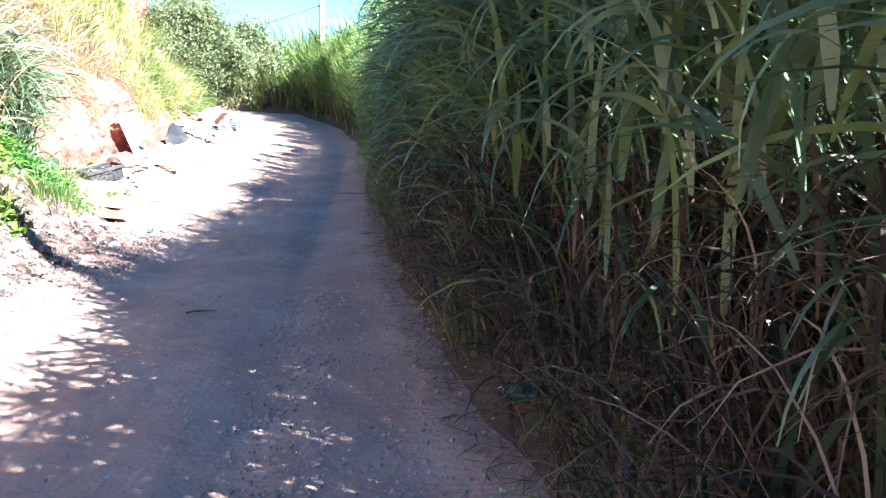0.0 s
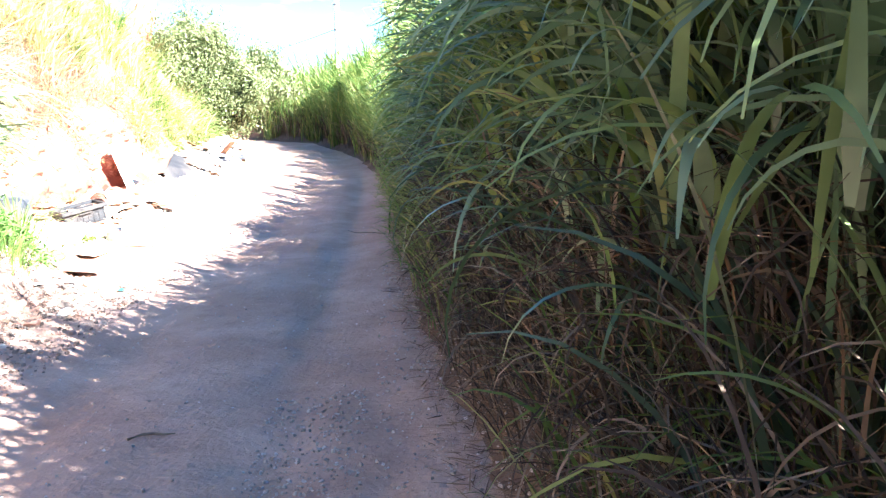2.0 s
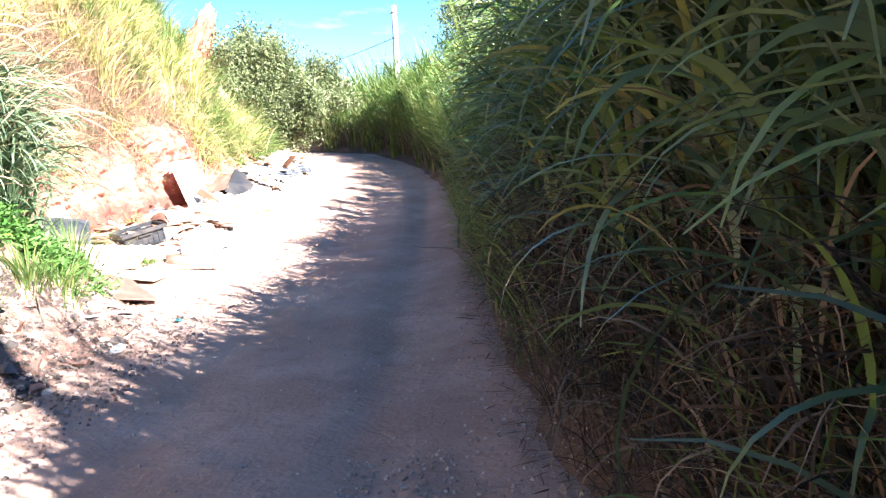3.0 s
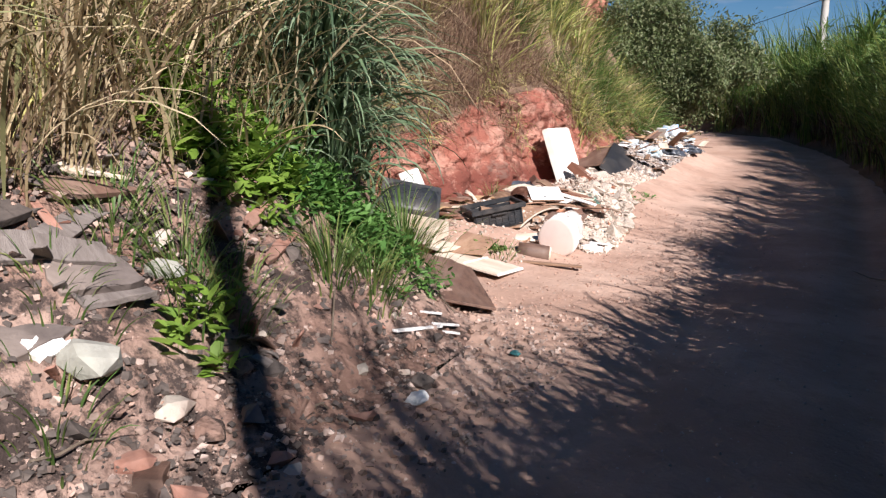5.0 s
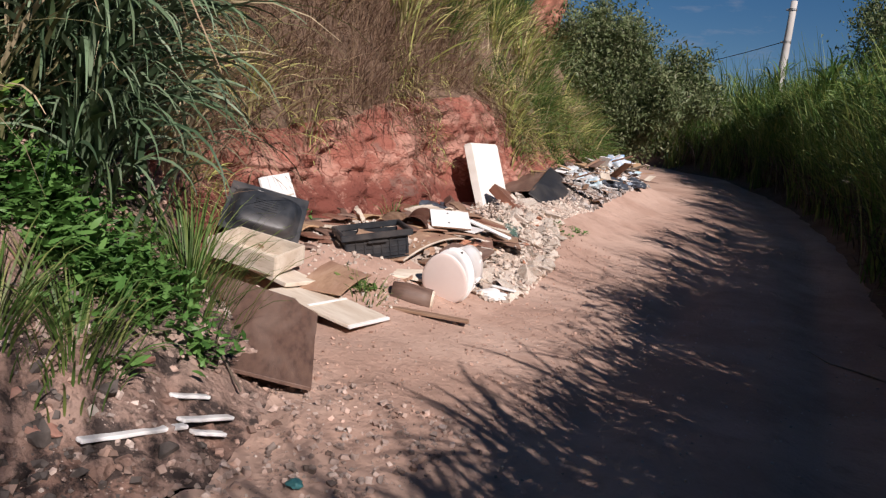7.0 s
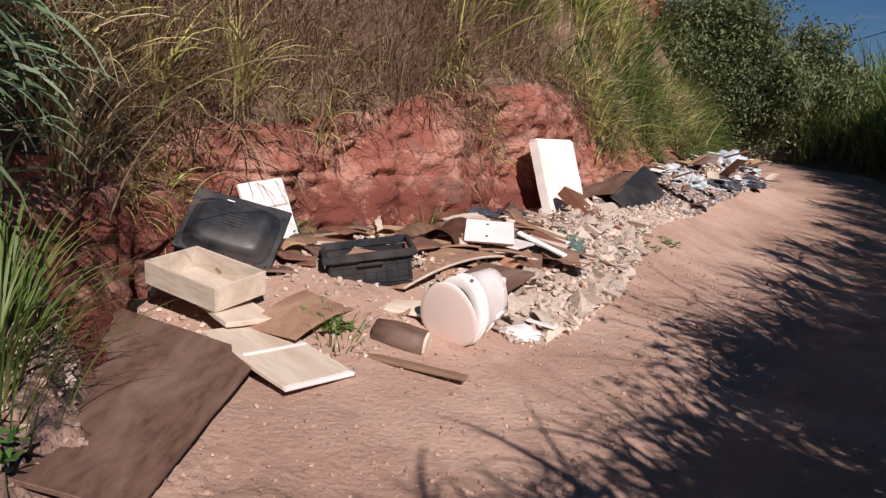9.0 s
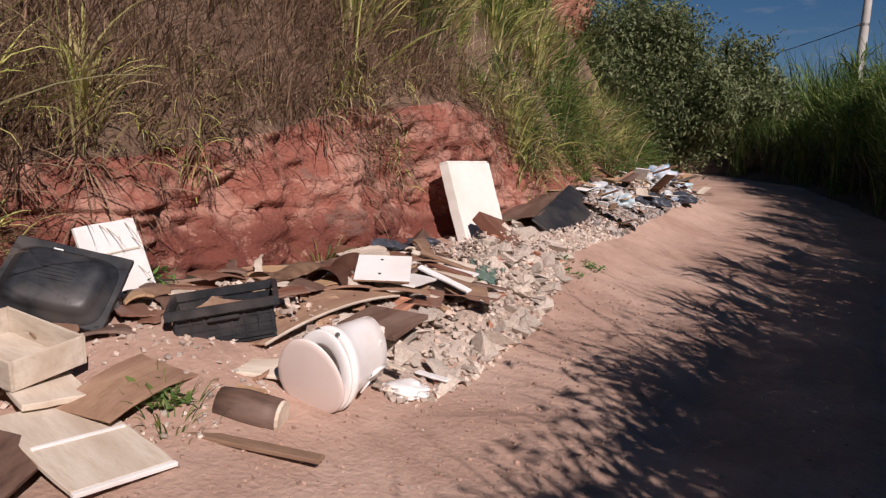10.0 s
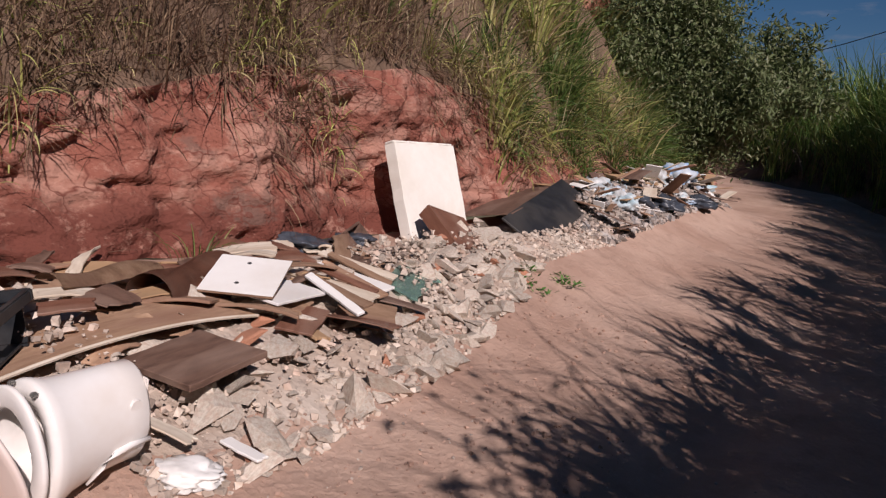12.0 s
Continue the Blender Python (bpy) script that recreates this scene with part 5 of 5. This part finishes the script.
# ---- lumps and slabs on the near slope ----
M_CLAY = surface("clay_strip", [(0.28, 0.13, 0.09), (0.38, 0.21, 0.16)], scale=12, rough=0.9, bump=0.5, rand=0.15, stain=(0.2, 0.14, 0.11))
M_WEATHERED = surface("weathered_plank", [(0.1, 0.082, 0.075), (0.17, 0.145, 0.13), (0.25, 0.22, 0.2)], scale=6, stretch=(1, 5, 5), rough=0.9, bump=0.5, stain=(0.1, 0.08, 0.07), stain_scale=3, rand=0.2)
for k, (x, y, up_by, r, sq, mat, label) in enumerate((
        (-2.2, 4.44, 0.03, 0.115, 0.8, M_CONCRETE, "pale greenish broken concrete lump on the slope"),
        (-2.54, 5.08, 0.02, 0.09, 0.6, M_CONCRETE, "mossy grey concrete lump half buried"),
        (-2.04, 4.66, 0.0, 0.09, 0.55, M_RUBBLE, "broken grey mortar lump on the slope"),
        (-1.92, 4.72, 0.0, 0.08, 0.6, M_TALUS, "broken grey mortar lump on the slope"),
        (-2.28, 5.3, 0.0, 0.12, 0.7, M_TALUS, "hard red earth clod on the slope"),
        (-1.93, 4.38, 0.0, 0.07, 0.7, M_CLAY, "broken red brick on the slope"))):
    tagged(part("rubble_lump", lump(r, 50 + k, sq, 30), mat, m=pose(x, y, lie(x, y) + up_by, 0, 0, 50 * k)), label, "rubble lump")
for k, (x, y, l, w, t, tilt, turn, mat, label) in enumerate((
        (-2.4, 4.32, 0.2, 0.26, 0.05, 22, 12, M_SLATE, "reddish grey broken slab lying on the slope"),
        (-2.5, 4.68, 0.22, 0.36, 0.05, 30, -8, M_SLATE, "grey broken slab lying on the slope"),
        (-2.42, 4.72, 0.14, 0.3, 0.03, 12, -14, M_WEATHERED, "thin grey board end under a slab"),
        (-2.6, 4.6, 0.14, 0.42, 0.03, 38, -18, M_WEATHERED, "grey weathered plank lying on the slope"),
        (-2.72, 4.72, 0.12, 0.5, 0.03, 34, 24, M_WEATHERED, "grey weathered plank lying on the slope"),
        (-2.85, 4.95, 0.12, 0.42, 0.03, 30, -6, M_DARKWOOD, "dark charred plank sticking out of rubble"),
        (-2.78, 4.4, 0.16, 0.4, 0.04, 30, 8, M_DARKSTONE, "blackened board half buried in rubble"),
        (-1.82, 4.34, 0.1, 0.2, 0.08, 10, 38, M_DARKWOOD, "dark wooden block end on the rubble"),
        (-2.32, 4.34, 0.1, 0.13, 0.03, 38, 20, M_WHITE, "small white tile fragment on the slope"),
        (-2.66, 5.85, 0.06, 0.36, 0.03, 26, 30, M_CLAY, "reddish broken clay strip on the slope"),
        (-2.5, 5.84, 0.06, 0.42, 0.03, 26, 24, M_CLAY, "reddish broken clay strip on the slope"),
        (-2.95, 5.0, 0.07, 0.36, 0.02, 20, -38, M_PALE, "pale dry stalk of wood leaning on the slope"))):
    tagged(part("broken_slab", plate(l, w, t, 0, 0.015, 0.012, 100 + k, 5), mat, m=pose(x, y, lie(x, y) + 0.04, 0, tilt, 0) @ pose(0, 0, 0, 0, 0, turn)), label, "broken slab")

for k in range(200):
    x, y = rng.uniform(-3.05, -1.55), rng.uniform(3.2, 6.7)
    r = 0.02 + 0.06 * rng.uniform(0, 1) ** 2.2
    tagged(part("rubble_lump", lump(r, 400 + k, rng.uniform(0.35, 0.8), 11), (M_SLATE, M_TALUS, M_TALUS, M_DARKSTONE, M_RUBBLE, M_DARKSTONE, M_TALUS, M_CLAY)[k % 8], m=pose(x, y, lie(x, y) + r * 0.1, *rng.uniform(-40, 40, 2), rng.uniform(0, 360))),
           "broken lump of rubble lying on the slope", "rubble lump", "rubble lumps")
for k in range(34):
    x, y = rng.uniform(-3.0, -2.0), rng.uniform(3.4, 5.6)
    tagged(part("splinter", plate(rng.uniform(0.1, 0.3), rng.uniform(0.02, 0.06), 0.012, 0.01, 0.01, 0.006, 700 + k, 3), (M_WEATHERED, M_DARKWOOD, M_CLAY, M_DARKSTONE)[k % 4], m=pose(x, y, lie(x, y) + 0.02, rng.uniform(-15, 15), 30 + rng.uniform(-20, 20), rng.uniform(0, 180))),
           "broken splinter of weathered wood on the slope", "splinter", "wood splinters")

# dead canes fallen across the slope
for k in range(14):
    x, y = -1.75 - 1.2 * rng.uniform(0, 1), 3.0 + 4.3 * rng.uniform(0, 1)
    dx, dy = rng.normal(0, 0.3), rng.normal(0, 0.3)
    bm = bmesh.new()
    tube(bm, [(x + dx * t, y + dy * t, lie(x + dx * t, y + dy * t) + 0.02 + 0.03 * math.sin(3 * t)) for t in (0, 0.35, 0.7, 1.0)], [0.006, 0.0055, 0.005, 0.003], 6)
    tagged(part("dead_stick", bm, M_BARK), "thin dead stick lying on the rubble slope", "stick", "dead sticks")
for x, y, dx, dy in ((-0.25, 3.2, 0.2, 0.1), (0.95, 10.2, -0.6, 0.9), (-1.3, 2.2, 0.25, -0.15), (-1.45, 1.7, 0.3, 0.1)):
    bm = bmesh.new()
    tube(bm, [(x + dx * t, y + dy * t + 0.04 * math.sin(5 * t), lie(x + dx * t, y + dy * t) + 0.012) for t in (0, 0.25, 0.5, 0.75, 1.0)], [0.007, 0.008, 0.007, 0.006, 0.003], 6)
    tagged(part("dead_stick", bm, M_BARK), "thin dead twig lying on the track", "stick", "dead sticks")

# ---- rubble: the nearest lumps singly, the rest as stuff ----
def pile_at(n, y0, y1, inner=-3.35, seed=1):
    """Places on the rubble apron, from its foot by the track to the boards."""
    r = np.random.default_rng(seed)
    out = []
    while len(out) < n:
        y = r.uniform(y0, y1)
        foot = np.interp(y, [10.2, 11.06, 12.05, 13.36, 14.25, 15.9, 22], [-1.9, -1.95, -2.1, -2.42, -2.7, -2.65, -2.75])
        x = foot - (foot - (inner if y < 14.3 or y > 15.6 else -3.05)) * r.uniform(0, 1) ** 1.1
        under = x < -2.5 and 10.3 < y < 12.4          # beneath the boards
        out.append((x, y, lie(x, y) + (0.02 if under else 0.13) * step(foot - x, 0.05, 0.7) * r.uniform(0, 1)))
    return out


M_DUST = earth("plaster_dust", (0.43, 0.34, 0.275), (0.56, 0.48, 0.41), (0.3, 0.21, 0.165), relief=1.2)
bm, rows = bmesh.new(), []
for i in range(84):
    y = 9.7 + 5.9 * i / 83
    foot = float(np.interp(y, [9.7, 11.06, 12.05, 13.36, 14.25, 15.9], [-1.95, -1.9, -2.06, -2.38, -2.66, -2.62]))
    row = []
    for j in range(26):
        f = j / 25
        x = foot + 0.08 * noise.noise(Vector((2.0 * y, 0, 7))) - f * (foot + 3.45)
        edge_fade = min(1, f / 0.3) * min(1, i / 8, (83 - i) / 8)
        row.append(bm.verts.new((x, y, lie(x, y) - 0.02 + edge_fade * (0.045 + 0.035 * noise.fractal(Vector((6 * x, 6 * y, 0)), 0.9, 2.0, 4)))))
    rows.append(row)
for r0, r1 in zip(rows, rows[1:]):
    for j in range(25):
        bm.faces.new((r0[j], r1[j], r1[j + 1], r0[j + 1]))
tagged(part("rubble_bed", bm, M_DUST, smooth=True), "pale plaster dust and fine rubble under the broken lumps", "rubble", kind="structure")
pile = tagged(new("rubble_pile"), "pile of pale broken plaster and mortar rubble beside the track", "rubble pile")
MESHES = []
for k in range(14):
    ob = part("rubble", lump(1.0, 200 + k, 0.55 + 0.03 * k, 9), M_BRICK if k == 13 else M_RUBBLE)
    MESHES.append(ob.data)
    bpy.data.objects.remove(ob)
for k, (x, y, z) in enumerate(pile_at(300, 10.4, 14.2, seed=5)):
    ob = new("stone", MESHES[k % 13 if k % 17 else 13])
    ob.parent = pile
    s = 0.034 + 0.085 * rng.uniform(0, 1) ** 1.5
    ob.matrix_basis = Matrix.LocRotScale((x, y, z + 0.25 * s), Euler((*rng.normal(0, 0.45, 2), rng.uniform(0, 6.28))), (s * rng.uniform(0.9, 1.5), s, s * rng.uniform(0.45, 0.9)))


def scatter(name, places, sizes, mat, label, category, parent=None, sink=0.2):
    """Many small lumps as one mesh."""
    r = np.random.default_rng(len(places))
    verts, faces, k = [], [], 0
    cube = np.array([(x, y, z) for z in (-0.5, 0.5) for x, y in ((-0.7, -0.6), (0.7, -0.6), (0.7, 0.6), (-0.7, 0.6))])
    quads = [(3, 2, 1, 0), (4, 5, 6, 7), (0, 1, 5, 4), (1, 2, 6, 5), (2, 3, 7, 6), (3, 0, 4, 7)]
    for (x, y, z), s in zip(places, sizes):
        rot = np.array(Euler(r.uniform(0, 6.28, 3)).to_matrix())
        p = (cube * r.uniform(0.5, 1.25, (8, 3))) @ rot.T * s * np.array([1, 1, 0.8]) + np.array([x, y, z + s * (0.5 - sink)])
        verts.extend(map(tuple, p))
        faces.extend(tuple(i + k for i in q) for q in quads)
        k += 8
    me = bpy.data.meshes.new(name)
    me.from_pydata(verts, [], faces)
    me.materials.append(mat)
    ob = new(name, me)
    ob.parent = parent
    return tagged(ob, label, category, kind="stuff")


M_SLOPE_MIX = surface("slope_fines", [(0.2, 0.14, 0.11), (0.32, 0.24, 0.2), (0.46, 0.38, 0.33)], scale=9, rough=0.95, bump=0.6, island=0.55, stain=(0.3, 0.17, 0.12), stain_scale=4, stain_amount=0.6)
M_HEAP_MIX = surface("heap_debris", [(0.16, 0.12, 0.1), (0.32, 0.26, 0.22), (0.5, 0.45, 0.4)], scale=9, rough=0.9, bump=0.6, island=0.6, stain=(0.2, 0.24, 0.28), stain_scale=6, stain_amount=0.4)
scatter("rubble_fines", pile_at(9500, 10.0, 17.2, seed=6), 0.004 + 0.032 * rng.uniform(0, 1, 9500) ** 2.4, M_RUBBLE_MIX, "pale rubble fines between the lumps", "rubble")
scatter("rubble_fines", pile_at(6500, 15.8, 22, seed=7, inner=-3.6), 0.008 + 0.055 * rng.uniform(0, 1, 6500) ** 3, M_HEAP_MIX, "grey and brown debris of the far heap", "rubble")


def strewn(n, x0, x1, y0, y1, power=1.0):
    x, y = x0 + (x1 - x0) * rng.uniform(0, 1, n) ** power, rng.uniform(y0, y1, n)
    return [(a, b, lie(a, b)) for a, b in zip(x, y)]


M_CLOD = surface("dirt_clod", [(0.3, 0.19, 0.145), (0.42, 0.28, 0.215)], scale=9, rough=0.95, island=0.35)
M_PEBBLE = surface("pebble", [(0.3, 0.24, 0.2), (0.45, 0.38, 0.33)], scale=9, rough=0.9, island=0.4)
scatter("pebbles", strewn(3800, -1.9, 1.5, -2, 12), 0.003 + 0.009 * rng.uniform(0, 1, 3800) ** 3, M_PEBBLE, "loose grit and pebbles on the track", "pebbles")
scatter("pebbles", strewn(2200, 0.35, 0.85, -0.8, 3.8), 0.004 + 0.011 * rng.uniform(0, 1, 2200) ** 2, M_PEBBLE, "loose gravel along the middle of the track", "pebbles")
scatter("pebbles", strewn(2600, 0.9, 1.6, -1, 8), 0.003 + 0.012 * rng.uniform(0, 1, 2600) ** 2.5, M_PEBBLE, "gravel along the edge of the verge", "pebbles")
scatter("clods", strewn(3000, -2.4, -1.0, 7.4, 14), 0.003 + 0.014 * rng.uniform(0, 1, 3000) ** 3.5, M_CLOD, "clods and grit on the shoulder of the track", "clods")
scatter("slope_rubble", strewn(14000, -3.3, -1.1, 1.8, 7.6), 0.003 + 0.024 * rng.uniform(0, 1, 14000) ** 3.8, M_SLOPE_MIX, "pale and pink rubble spread over the slope", "rubble")
scatter("slope_rubble", strewn(4000, -3.1, -1.6, 3.0, 6.2), 0.003 + 0.026 * rng.uniform(0, 1, 4000) ** 3.2, M_DARKSTONE, "dark charred lumps spread over the slope", "rubble")
scatter("slope_rubble", strewn(1200, -3.8, -2.35, 8.6, 11), 0.004 + 0.024 * rng.uniform(0, 1, 1500) ** 2, M_RUBBLE_MIX, "small rubble between dumped boards", "rubble")
